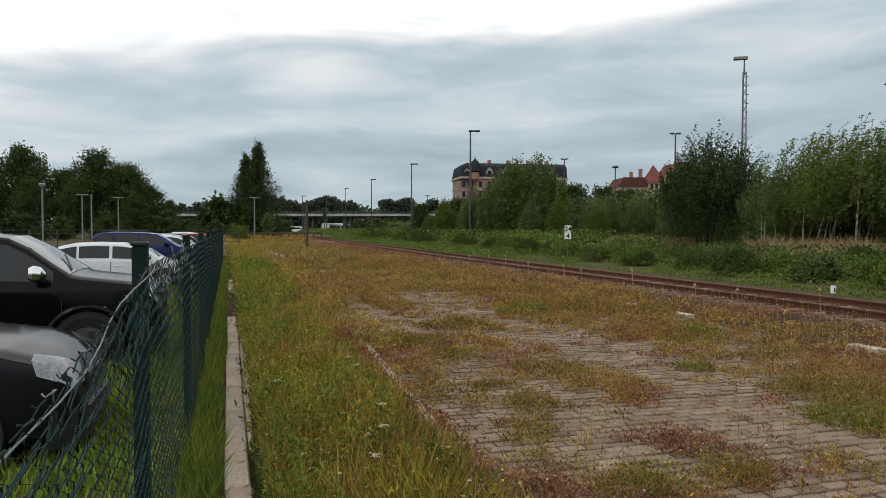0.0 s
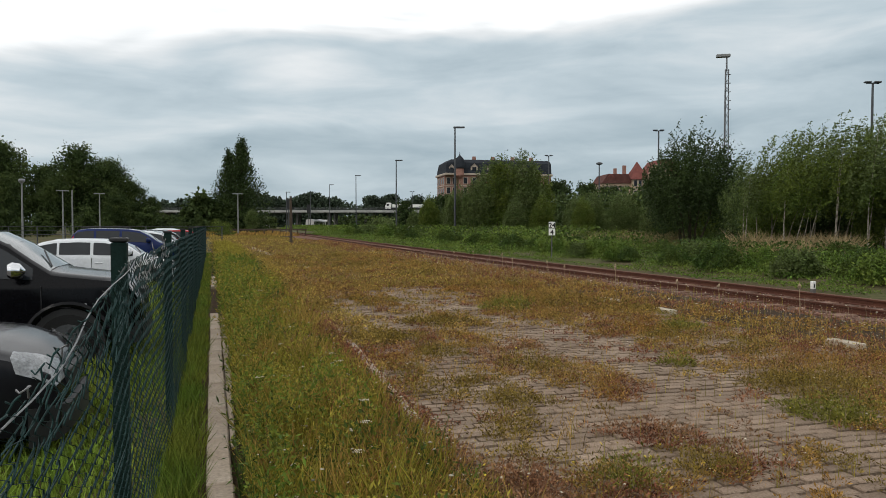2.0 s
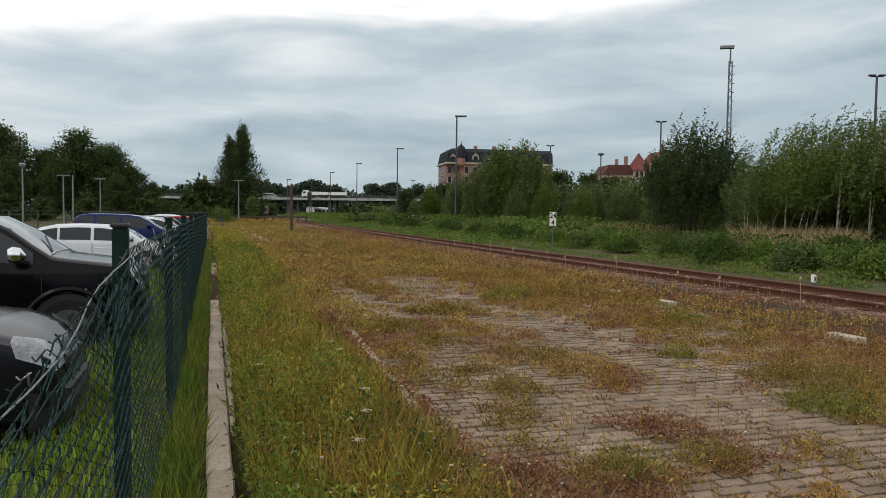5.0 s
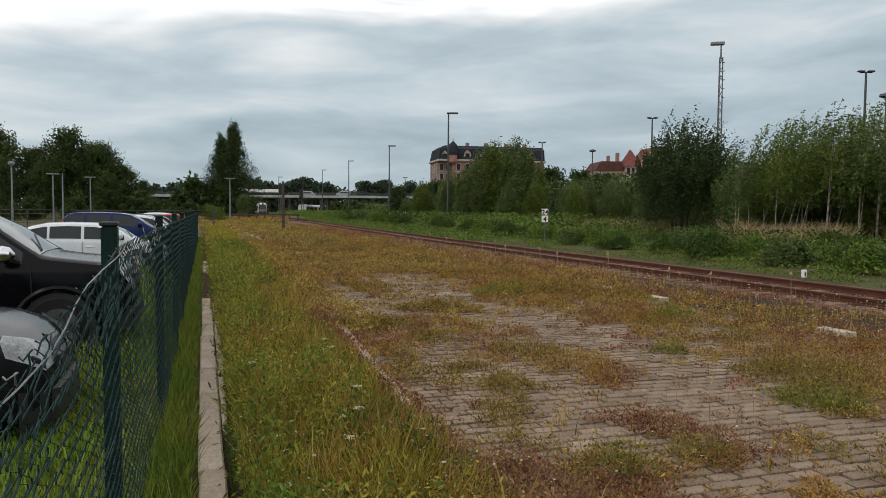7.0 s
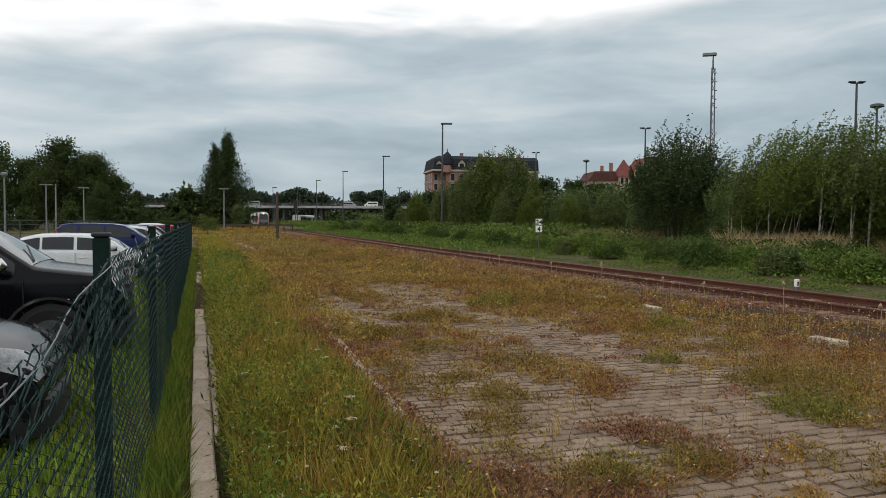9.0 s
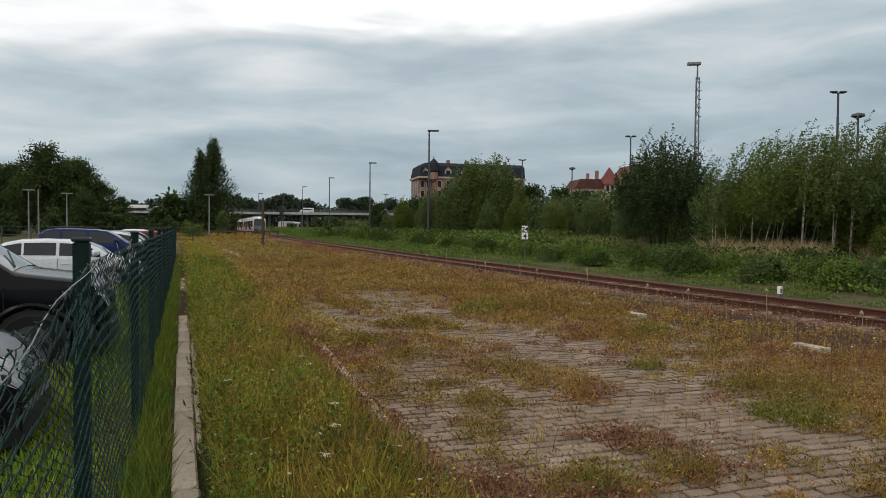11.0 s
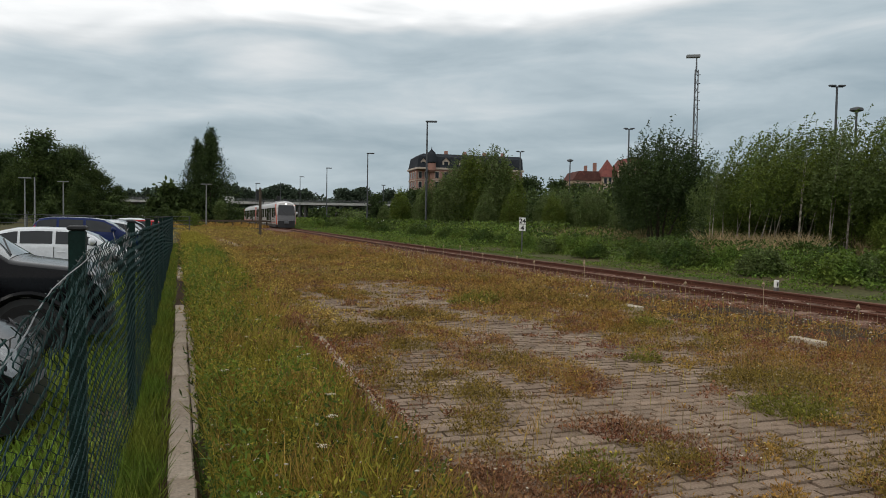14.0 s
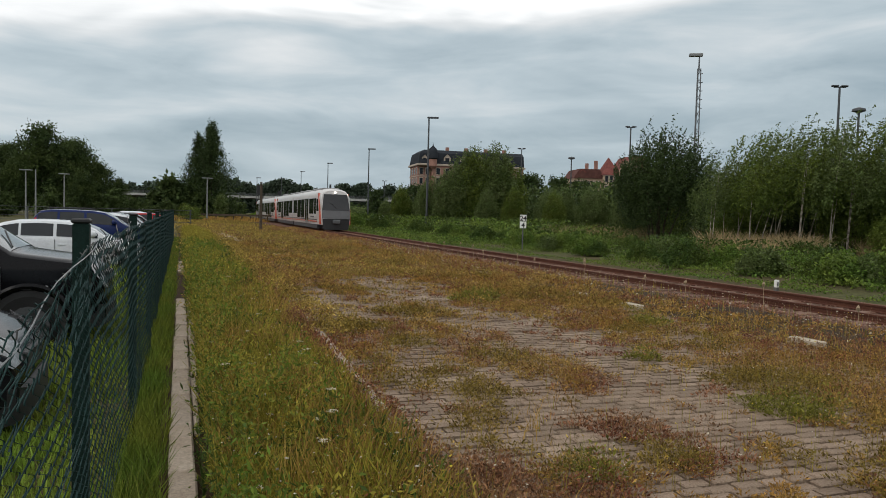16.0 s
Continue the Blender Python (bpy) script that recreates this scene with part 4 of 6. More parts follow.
def path_strip(x, y):
    """1 on the narrow bare path that runs up the far yard."""
    mid = np.interp(y, [24, 34, 51], [3.6, 2.98, 2.56])
    return (abs(x - mid) < .30) * (y > 23.5) * (y < 52)


def herbs(label, mat, n, x0, x1, y0, y1, h, s, seed, dense, power=1.8, size=.5, z=0.0, name="weed", per=1, spread=.06, band=None, joint=False):
    """Low leafy weeds in patches of two sizes."""
    r = np.random.RandomState(seed)
    x, y = x0 + (x1 - x0) * r.rand(n), y0 + (y1 - y0) * r.rand(n) ** power
    d = .5 * patches(x, y, size, seed) + .5 * patches(x, y, size * 3.4, seed + 7)
    if joint:
        # only along the joints of the paving
        y = 1.6 + .117 * (np.floor((y - 1.6) / .117) + .5) + .012 * r.randn(n)
    lim = dense(x, y) + 0 * x + .2 * (abs(x - 8.0) < .2) + .3 * path_strip(x, y)
    if band:
        k = patches(x, y, 1.3, 999) + .06 * r.randn(n)
        lim = lim + .3 * ((k < band[0]) | (k > band[1]))
    keep = d + .10 * (r.rand(n) - .5) > lim
    x, y, d, lim = x[keep], y[keep], d[keep], lim[keep]
    tall = h * np.clip(.35 + 5 * (d - lim), .2, 1.25)
    tall = tall * np.where((x > 6.9) & (x < 8.3), .35, 1) * np.where((x > 1.1) & (x < 1.9) & (y < 9.5), .5, 1)
    if per > 1:
        tall = np.repeat(tall * (.6 + .8 * r.rand(len(x))), per)
        x, y = np.repeat(x, per), np.repeat(y, per)
        w = spread * (1 + np.clip(y - 5, 0, 60) / 25)
        x, y = x + r.randn(len(x)) * w, y + r.randn(len(y)) * w
    zz = z + tall * r.rand(len(x)) ** .8
    sz = s * (1 + np.clip(y - 5, 0, 60) / 16)
    n = len(x)
    v, f = leaves(np.stack([x, y, zz], -1), 1.0, r, flat=-.45, long=2.4, wide=.36)
    v = v.reshape(n, 4, 3)
    v = v[:, :1] + (v - v[:, :1]) * sz[:, None, None]
    v[..., 2] = np.maximum(v[..., 2], z + .004)
    tagged(new(name, fast_mesh(name, v.reshape(-1, 3), f, mat)), label, "weeds", kind="stuff")


def lanes(x, y):
    """How worn the paving is: two old wheel lanes and the open end of the yard stay bare."""
    mid = np.interp(y, [3, 4, 6, 9, 12.5, 16, 30], [3.65, 4.0, 4.55, 4.6, 4.25, 4.45, 4.4])
    a = np.exp(-((x - mid) / np.interp(y, [3, 6, 12], [.9, .75, .5])) ** 2)
    b = np.exp(-((x - 2.75 + .02 * (y - 6)) / .34) ** 2) * .75
    c = np.exp(-((x - 1.82) / .16) ** 2 - ((y - 5.3) / .8) ** 2)
    return np.clip(np.maximum(np.maximum(a, b), c) * np.interp(y, [3, 5, 12, 26], [1.35, 1.1, 1.0, .8]), 0, 1.3)


# where single stands of weeds grow on the yard: x, y, radius, kind
STANDS = [(4.95, 4.75, .40, "green"), (2.42, 3.80, .15, "green"), (6.9, 9.4, .32, "green"), (5.3, 12.6, .45, "green"), (5.0, 6.9, .2, "green"),
          (3.14, 4.60, .34, "red"), (1.82, 4.10, .36, "red"), (1.78, 9.6, .5, "red"), (3.9, 6.15, .22, "red"), (1.75, 3.4, .4, "red"),
          (2.62, 5.8, .42, "olive"), (2.2, 6.5, .4, "olive"), (3.5, 7.3, .4, "olive"), (2.3, 9.9, .6, "olive"), (2.7, 8.5, .4, "olive"), (3.1, 4.05, .3, "olive"), (2.2, 5.1, .26, "olive"), (5.6, 5.6, .7, "olive"), (3.4, 11.2, .5, "olive")]


def tufts():
    """Domed tufts of small leaves and thin stems that stand on the paving, thick where it is not worn."""
    r = np.random.RandomState(611)
    n = 52000
    x, y = 1.62 + 6.5 * r.rand(n), 3.0 + 33 * r.rand(n) ** 2.1
    d = .5 * patches(x, y, .34, 31) + .5 * patches(x, y, 1.3, 37)
    hue = patches(x, y, 1.1, 53)
    lim = .535 + .17 * lanes(x, y) - .09 * np.clip((x - 5.1) / .8, 0, 1) - .004 * np.clip(y - 7, 0, 14)
    kind = np.where(hue < .45, 2, np.where(hue > .58, 1, 0))                  # dry, olive, red
    kind = np.where((x > 5.2) & (kind == 2) & (r.rand(n) < .5), r.randint(0, 2, n), kind)
    kind = np.where((y > 11) & (kind == 2) & (r.rand(n) < .65), 0, kind)
    mixed = r.rand(n)
    kind = np.where(mixed < .12, 2, np.where(mixed < .24, 0, kind))
    for sx, sy, rad, nm in STANDS:
        q = np.exp(-(((x - sx) / rad) ** 2 + ((y - sy) / rad) ** 2))
        lim = lim - .20 * q
        kind = np.where(q > .25 + .3 * r.rand(n), {"green": 3, "red": 2, "olive": 1}[nm], kind)
    over = d - lim + .16 * (r.rand(n) - .5)
    over = np.where((over < 0) & (r.rand(n) < .05), .004, over)          # stray seedlings on the bare paving
    keep = (over > 0) & (r.rand(n) < np.interp(y, [4, 12, 20], [.30, .32, .40])) & (abs(x - 8.0) > .22)
    x, y, over, kind = x[keep], y[keep], over[keep], kind[keep]
    grow = np.clip(.28 + 5.5 * over, .22, 1.3) * (.45 + .95 * r.rand(len(x)) ** 1.5)
    far = 1 + np.clip(y - 5, 0, 40) / 11
    for k, (label, mat, hgt) in enumerate((("yellow-brown weeds growing in tufts through the paving", GRASS_DRY, .15), ("olive weeds growing in tufts through the paving", OLIVE, .15), ("red-brown sorrel growing in tufts through the paving", SORREL, .12), ("fresh green weeds growing in tufts through the paving", GREEN_WEED, .17))):
        m = kind == k
        per = 34
        cx, cy, g, f = (np.repeat(a[m], per) for a in (x, y, grow, far))
        c = len(cx)
        a, q = r.rand(c) * 6.283, np.sqrt(r.rand(c))
        rad = .115 * (.45 + .7 * g) * f ** .5
        px, py = cx + rad * q * np.cos(a), cy + rad * q * np.sin(a)
        pz = .004 + hgt * g * (1 - .75 * q * q) * r.rand(c) ** .75
        length = (.013 + .025 * r.rand(c)) * f * (1.25 if k == 3 else 1)
        tip = np.stack([np.cos(a) * (.35 + .9 * q) + .5 * r.randn(c), np.sin(a) * (.35 + .9 * q) + .5 * r.randn(c), .75 + .35 * r.randn(c)], -1)
        tip /= np.linalg.norm(tip, axis=1)[:, None]
        wide = np.cross(tip, r.randn(c, 3))
        wide /= np.linalg.norm(wide, axis=1)[:, None] + 1e-6
        p = np.stack([px, py, pz], -1)
        lw = length[:, None]
        v = np.stack([p, p + tip * lw * .5 + wide * lw * .19, p + tip * lw, p + tip * lw * .5 - wide * lw * .19], 1)
        v[..., 2] = np.maximum(v[..., 2], .003)
        fc = (np.array([[0, 1, 2], [0, 2, 3]])[None] + 4 * np.arange(c)[:, None, None]).reshape(-1, 3)
        tagged(new("weed_tufts", fast_mesh("weed_tufts", v.reshape(-1, 3), fc, mat)), label, "weeds", kind="stuff")
        # thin stems that stand out of the tufts
        per = 5
        cx, cy, g, f = (np.repeat(a[m], per) for a in (x, y, grow, far))
        c = len(cx)
        px, py = cx + .06 * r.randn(c), cy + .06 * r.randn(c)
        v, fc = blades(px, py, np.zeros(c), hgt * g * (.8 + .9 * r.rand(c)), .0011 * f, .15 + .5 * r.rand(c), r)
        tagged(new("weed_stems", fast_mesh("weed_stems", v, fc, mat)), "thin stems of the weeds on the paving", "weeds", kind="stuff")


def yarrow():
    """White flat-headed flowers that stand singly in the strip."""
    rr = random.Random(71)
    protos = []
    for k in range(3):
        h = .36 + .06 * k
        stem = G().tube([(0, 0, -.05), (.01, 0, h * .5), (.0, .015, h)], [.0028, .0024, .002], 5)
        head, lv = G(), G()
        for i in range(26):
            a, q = rr.uniform(0, 6.28), .042 * math.sqrt(rr.random())
            cx, cy, cz = q * math.cos(a), .015 + q * math.sin(a), h + .006 - 3 * q * q + rr.uniform(-.002, .002)
            head.tube([(cx, cy, cz - .004), (cx, cy, cz), (cx, cy, cz + .003)], [.002, .005, .003], 5)
        for i in range(9):
            stem.tube([(0, .015 * .8, h - .05), (.04 * math.cos(i * .7), .015 + .04 * math.sin(i * .7), h - .004)], .001, 3)
        for i in range(26):
            a, zz = rr.uniform(0, 6.28), rr.uniform(.02, h * .8)
            l = rr.uniform(.03, .07) * (1 - .5 * zz / h)
            c, n = math.cos(a), math.sin(a)
            lv.add([(0, 0, zz), (c * l * .5 - n * l * .14, n * l * .5 + c * l * .14, zz + l * .35), (c * l, n * l, zz + l * .3), (c * l * .5 + n * l * .14, n * l * .5 - c * l * .14, zz + l * .3)], [(0, 1, 2, 3)])
        protos.append((stem.mesh("stem"), head.mesh("flower_head"), lv.mesh("leaves")))
    spots = [(.36, 3.5), (.62, 3.35), (.80, 3.9), (.30, 4.6), (.55, 4.9), (.74, 5.2), (.95, 5.5), (1.05, 5.0), (.42, 5.9), (.62, 6.6), (.85, 6.9), (1.1, 6.3), (.35, 7.5), (.7, 8.0), (.9, 8.7), (.5, 9.2), (.75, 10.2), (1.0, 10.8), (.45, 11.4), (.28, 3.0), (.9, 4.4), (1.2, 7.4), (.6, 12.6), (.85, 13.5)]
    for i, (x, y) in enumerate(spots):
        t = thing("yarrow_plant", "white flat-topped yarrow flower on a green stem", "flower", "yarrow in the weed strip", at=Matrix.Translation((x + rr.uniform(-.05, .05), y, -.03)) @ Matrix.Rotation(rr.uniform(0, 6.28), 4, "Z") @ Matrix.Scale(rr.uniform(.6, .95), 4))
        for me, nm, mat in zip(protos[i % 3], ("stem", "flower_head", "leaves"), (WEED_DARK, FLOWER_WHITE, WEED_DARK)):
            part(nm, me, mat, t)
    # tall leggy weeds leaning over the kerb
    legs = []
    for k in range(3):
        h = .5 + .1 * k
        stem, lv = G(), G()
        for b in range(5):
            a = rr.uniform(0, 6.28)
            hb = h * rr.uniform(.6, 1)
            o = [(.12 * u * u * math.cos(a) * (.4 + hb), .12 * u * u * math.sin(a) * (.4 + hb), -.05 + (hb + .05) * u) for u in np.linspace(0, 1, 5)]
            stem.tube(o, [.0035, .003, .0026, .002, .0012], 5)
            for i in range(16):
                u = rr.uniform(.12, 1)
                p = [float(np.interp(u, np.linspace(0, 1, 5), [q[c] for q in o])) for c in range(3)]
                e, l = rr.uniform(0, 6.28), rr.uniform(.02, .055) * (1.25 - .6 * u)
                c, n = math.cos(e) * l, math.sin(e) * l
                lv.add([p, (p[0] + c * .5 - n * .2, p[1] + n * .5 + c * .2, p[2] + l * .4), (p[0] + c, p[1] + n, p[2] + l * .35), (p[0] + c * .5 + n * .2, p[1] + n * .5 - c * .2, p[2] + l * .3)], [(0, 1, 2, 3)])
        legs.append((stem.mesh("stem"), lv.mesh("leaves")))
    for i, (x, y) in enumerate([(.17, 3.1), (.22, 3.7), (.16, 4.2), (.25, 4.9), (.18, 5.6), (.3, 6.3), (.2, 7.2), (.95, 3.3), (1.2, 3.9), (.65, 4.3), (1.15, 5.7), (.5, 5.2), (.2, 8.4), (.3, 9.6), (.2, 10.8), (1.3, 4.7)]):
        t = thing("tall_weed", "tall leggy green weed with small leaves beside the kerb", "weed", "tall weeds in the strip", at=Matrix.Translation((x, y, -.03)) @ Matrix.Rotation(rr.uniform(0, 6.28), 4, "Z") @ Matrix.Scale(rr.uniform(.7, 1.0), 4))
        for me, nm in zip(legs[i % 3], ("stem", "leaves")):
            part(nm, me, WEED_DARK, t)


def weeds():
    yarrow()
    # strip between kerb and edging
    meadow("tall green grass and weeds in the strip beside the kerb", GRASS_GREEN, 36000, 0.22, 1.4, 2.0, 60, .38, .0045, 201, power=2.0, dense=lambda x, y: .20 + .34 * (x - .3), size=.5)
    herbs("leafy green weeds in the strip", GRASS_LUSH, 5250, 0.2, 1.3, 2.0, 30, .34, .017, 202, lambda x, y: .36 + .20 * np.clip(x - .5, 0, 2), power=1.5, size=.3, per=14, spread=.04)
    herbs("yellow-green leafy weeds in the strip", GRASS_GREEN, 4800, 0.2, 1.45, 2.0, 40, .38, .014, 208, lambda x, y: .37 + .12 * np.clip(x - .7, 0, 2), power=1.7, size=.3, per=14, spread=.035)
    herbs("dark leafy weeds in the strip", WEED_DARK, 3500, 0.2, 1.5, 2.0, 30, .24, .02, 206, lambda x, y: .44, power=1.5, size=.3, per=14, spread=.05)
    meadow("reddish dry weeds along the edging", SORREL, 9000, 0.75, 1.5, 2.0, 14, .26, .004, 203, power=1.3, dense=lambda x, y: .50 - .12 * (x - .9), size=.5)
    meadow("dry yellow grass in the strip", GRASS_DRY, 26000, 0.25, 1.5, 2.0, 36, .38, .0036, 204, power=1.6, dense=lambda x, y: .46 - .06 * (x - .8), size=.4)
    herbs("reddish leafy weeds along the edging", SORREL, 3600, 0.8, 1.66, 2.0, 16, .18, .013, 207, lambda x, y: .45 - .10 * (x - 1), power=1.4, size=.4, per=14, spread=.04)
    meadow("green grass along the foot of the fence", GRASS_LUSH, 13000, -0.34, -0.06, 1.0, 42, .22, .0036, 205, power=1.9, z=-.1)
    meadow("short lawn behind the fence", LAWN, 30000, -2.0, -0.34, 0.4, 24, .17, .0065, 206, power=1.7, z=-.23)
    # overgrown paving
    tufts()
    herbs("dark moss and weeds in the joints of the paving", JOINT_MOSS, 30000, 1.68, 8.6, 3.0, 26, .006, .006, 228, lambda x, y: .43, size=.3, joint=True, z=-.03)
    meadow("thin dry grass growing through the paving", GRASS_DRY, 5000, 1.7, 8.6, 3.0, 30, .17, .0020, 226, power=1.7, dense=lambda x, y: .52 - .006 * y + .2 * lanes(x, y), tuft=3, size=.5, lean=.6)
    herbs("dry golden weeds over the far yard", GOLD, 5280, 0.1, 8.6, 18, 115, .12, .013, 214, lambda x, y: .43 + .02 * (x > 7), size=.8, power=1.6, per=12, spread=.12)
    herbs("red-brown weeds over the far yard", SORREL, 4200, 1.5, 9.5, 18, 80, .08, .013, 230, lambda x, y: .42, size=1.0, power=1.6, per=12, spread=.12)
    herbs("olive weeds over the far yard", OLIVE, 4600, 0.1, 8.4, 18, 115, .12, .013, 215, lambda x, y: .42, size=1.2, power=1.6, per=12, spread=.12)
    meadow("tall golden grass over the far yard", GOLD, 12000, 0.1, 7.6, 18, 115, .15, .0035, 227, power=1.5, dense=lambda x, y: .42)
    herbs("golden weeds in the far end of the strip", GOLD, 1500, 0.2, 2.2, 9, 34, .22, .013, 234, lambda x, y: .44 - .05 * (x > 1.2), size=.5, power=1.3, per=12, spread=.07)
    herbs("olive weeds in the far end of the strip", OLIVE, 1300, 0.2, 2.2, 9, 34, .22, .013, 235, lambda x, y: .45 - .05 * (x > 1.2), size=.5, power=1.3, per=12, spread=.07)
    herbs("brown weeds between paving and track", SORREL, 6000, 7.8, 10.7, 5, 70, .09, .018, 216, lambda x, y: .45, size=.5, z=-.09, per=12)
    herbs("yellow weeds between paving and track", GRASS_DRY, 5400, 7.6, 10.2, 5, 70, .11, .018, 217, lambda x, y: .45, size=.5, z=-.08, per=12)
    meadow("dry straw stalks in the yard", STALK, 2600, 1.8, 11, 4, 40, .28, .0014, 218, power=1.5, lean=.3)
    meadow("meadow beyond the yard", GRASS_DRY, 16000, -6, 12, 105, 210, .5, .006, 219, power=1.2)
    flower_heads("small white flower heads in the strip", FLOWER_WHITE, 800, .2, 1.5, 2.5, 30, .38, .005, 221)
    flower_heads("flat white yarrow flowers in the strip", FLOWER_WHITE, 40, .3, 1.4, 3, 12, .34, .011, 222)
    flower_heads("small pale seed heads over the yard", FLOWER_WHITE, 1500, 1.7, 10.5, 3.5, 40, .15, .006, 223)
    flower_heads("small yellow flowers over the yard", FLOWER_YELLOW, 900, .4, 10.5, 3.5, 40, .22, .007, 224)
    flower_heads("pale seed heads beside the track", FLOWER_WHITE, 600, 8, 11.0, 7, 40, .16, .011, 225)
    flower_heads("pale yellow seed heads over the far yard", STRAW, 4000, .2, 9.5, 18, 80, .15, .013, 231, power=1.4)
    for k, (x0, x1, y0, y1) in enumerate(((23.6, 27.6, 23.5, 29.5), (24.0, 29.5, 39, 48), (29.5, 31.5, 21, 25))):
        meadow("straw-coloured dry grass under the birches", STRAW, 5000, x0, x1, y0, y1, 1.0, .006, 232 + k, power=1.0, lean=.6, z=.05, size=1.5, dense=lambda x, y: .46)
    # tall dead stalks before the track
    r = random.Random(41)
    for i in range(13):
        y = 8.5 + 1.9 * i + r.uniform(-.6, .6)
        x = 10.3 + r.uniform(-.5, .4)
        h = r.uniform(.4, .7)
        t = thing("dead_stalk", "pale dead weed stalk with a seed head beside the track", "weed", "dead stalks beside the track", at=pose(x, y, -.12))
        part("stem", G().tube([(0, 0, -.05), (.01, .01, h * .5), (r.uniform(-.04, .04), .02, h)], [.008, .007, .004], 5), STALK, t)
        g = G().tube([(r.uniform(-.03, .03), .02, h - .07), (r.uniform(-.02, .03), .03, h - .03), (0, .015, h), (.01, .02, h + .04)], [.006, .034, .028, .006], 6)
        part("seed_head", g, STALK, t)
# ---- masts, lamps, signs ----
def yard_lamps():
    spots = [(25.0, 74.1, 12, 2), (28.6, 114.7, 12, 2), (29.3, 153, 12, 2), (29.4, 190, 12, 2), (30.2, 235, 12, 2), (47.3, 69.5, 12, 0), (48.6, 99.7, 12, 1), (47.07, 42, 12.15, 0), (18.4, 191.5, 10, 2), (48.8, 179, 10, 0)]
    for x, y, h, kind in spots:
        t = thing("yard_lamp", "tall grey steel railway yard lamp post", "lamp post", "yard lamps", at=pose(x, y, 0, 0, 0, -20))
        part("pole", G().tube([(0, 0, -.2), (0, 0, h * .45), (0, 0, h)], [.13, .11, .075], 10), GALV_DARK, t, smooth=True)
        if kind == 2:
            part("lamp_head", G().box(-.18, -.14, h - .02, 1.05, .14, h + .16, .04), GALV_DARK, t)
        else:
            part("crossarm", G().tube([(-.45, 0, h), (.45, 0, h)], .05, 6), GALV_DARK, t)
            for s in (-.36, .36):
                part("lamp_head", G().box(s - .25, -.13, h + .02, s + .25, .13, h + .15, .04), GALV_DARK, t)
    for x, y, h in ((45.4, 79.1, 9), (41.2, 35.2, 9)):
        t = thing("mushroom_lamp", "slim dark lamp post with a round flat head", "lamp post", "mushroom lamps", at=pose(x, y, 0))
        part("pole", G().tube([(0, 0, -.2), (0, 0, h)], [.10, .065], 10), GALV_DARK, t, smooth=True)
        part("lamp_head", G().tube([(0, 0, h - .06), (0, 0, h + .05), (0, 0, h + .2), (0, 0, h + .3)], [.1, .42, .38, .06], 16), GALV_DARK, t, smooth=True)
    # floodlight mast
    t = thing("floodlight_mast", "tall lattice floodlight mast with climbing rungs", "mast", at=pose(53.8, 66.5, 0, 0, 0, -30))
    for a in range(3):
        q = a * 2.094
        part("mast_leg", G().tube([(.34 * math.cos(q), .34 * math.sin(q), -.2), (.2 * math.cos(q), .2 * math.sin(q), 18.6)], .06, 6), GALV, t)
    for i in range(20):
        z0, z1, r = .6 + i * .9, 1.5 + i * .9, .34 - .14 * i / 20
        for a in range(3):
            q, p = a * 2.094, (a + 1) * 2.094
            if i % 2:
                q, p = p, q
            part("lattice_brace", G().tube([(r * math.cos(q), r * math.sin(q), z0), (r * math.cos(p), r * math.sin(p), z1)], .028, 4), GALV, t)
    part("mast_head", G().tube([(0, 0, 18.4), (0, 0, 20.0)], [.10, .07], 8), GALV, t)
    part("floodlight", G().box(-1.1, -.25, 19.9, .35, .25, 20.25, .06), LAMP_GREY, t)
    for i in range(5):
        part("rung", G().tube([(.15, 0, 14.2 + .95 * i), (.46, 0, 14.25 + .95 * i)], .045, 5), GALV, t)


def park_lamps():
    for x, y, kind in ((-19.1, 86.3, 1), (-18.9, 107, 0), (-17.1, 103, 2), (-15.6, 115.6, 0), (3.6, 110, 0)):
        t = thing("car_park_lamp", "slim pale grey car park lamp post", "lamp post", "car park lamps", at=pose(x, y, -.15))
        part("pole", G().tube([(0, 0, -.1), (0, 0, 6.2)], [.11, .075], 8), LAMP_GREY, t, smooth=True)
        if kind == 1:
            part("lamp_head", G().tube([(0, 0, 6.1), (0, 0, 6.3), (0, 0, 6.5), (0, 0, 6.6)], [.1, .32, .34, .2], 12), LAMP_GREY, t, smooth=True)
        elif kind == 0:
            part("lamp_head", G().box(-.75, -.14, 6.2, .75, .14, 6.34, .04), LAMP_GREY, t)


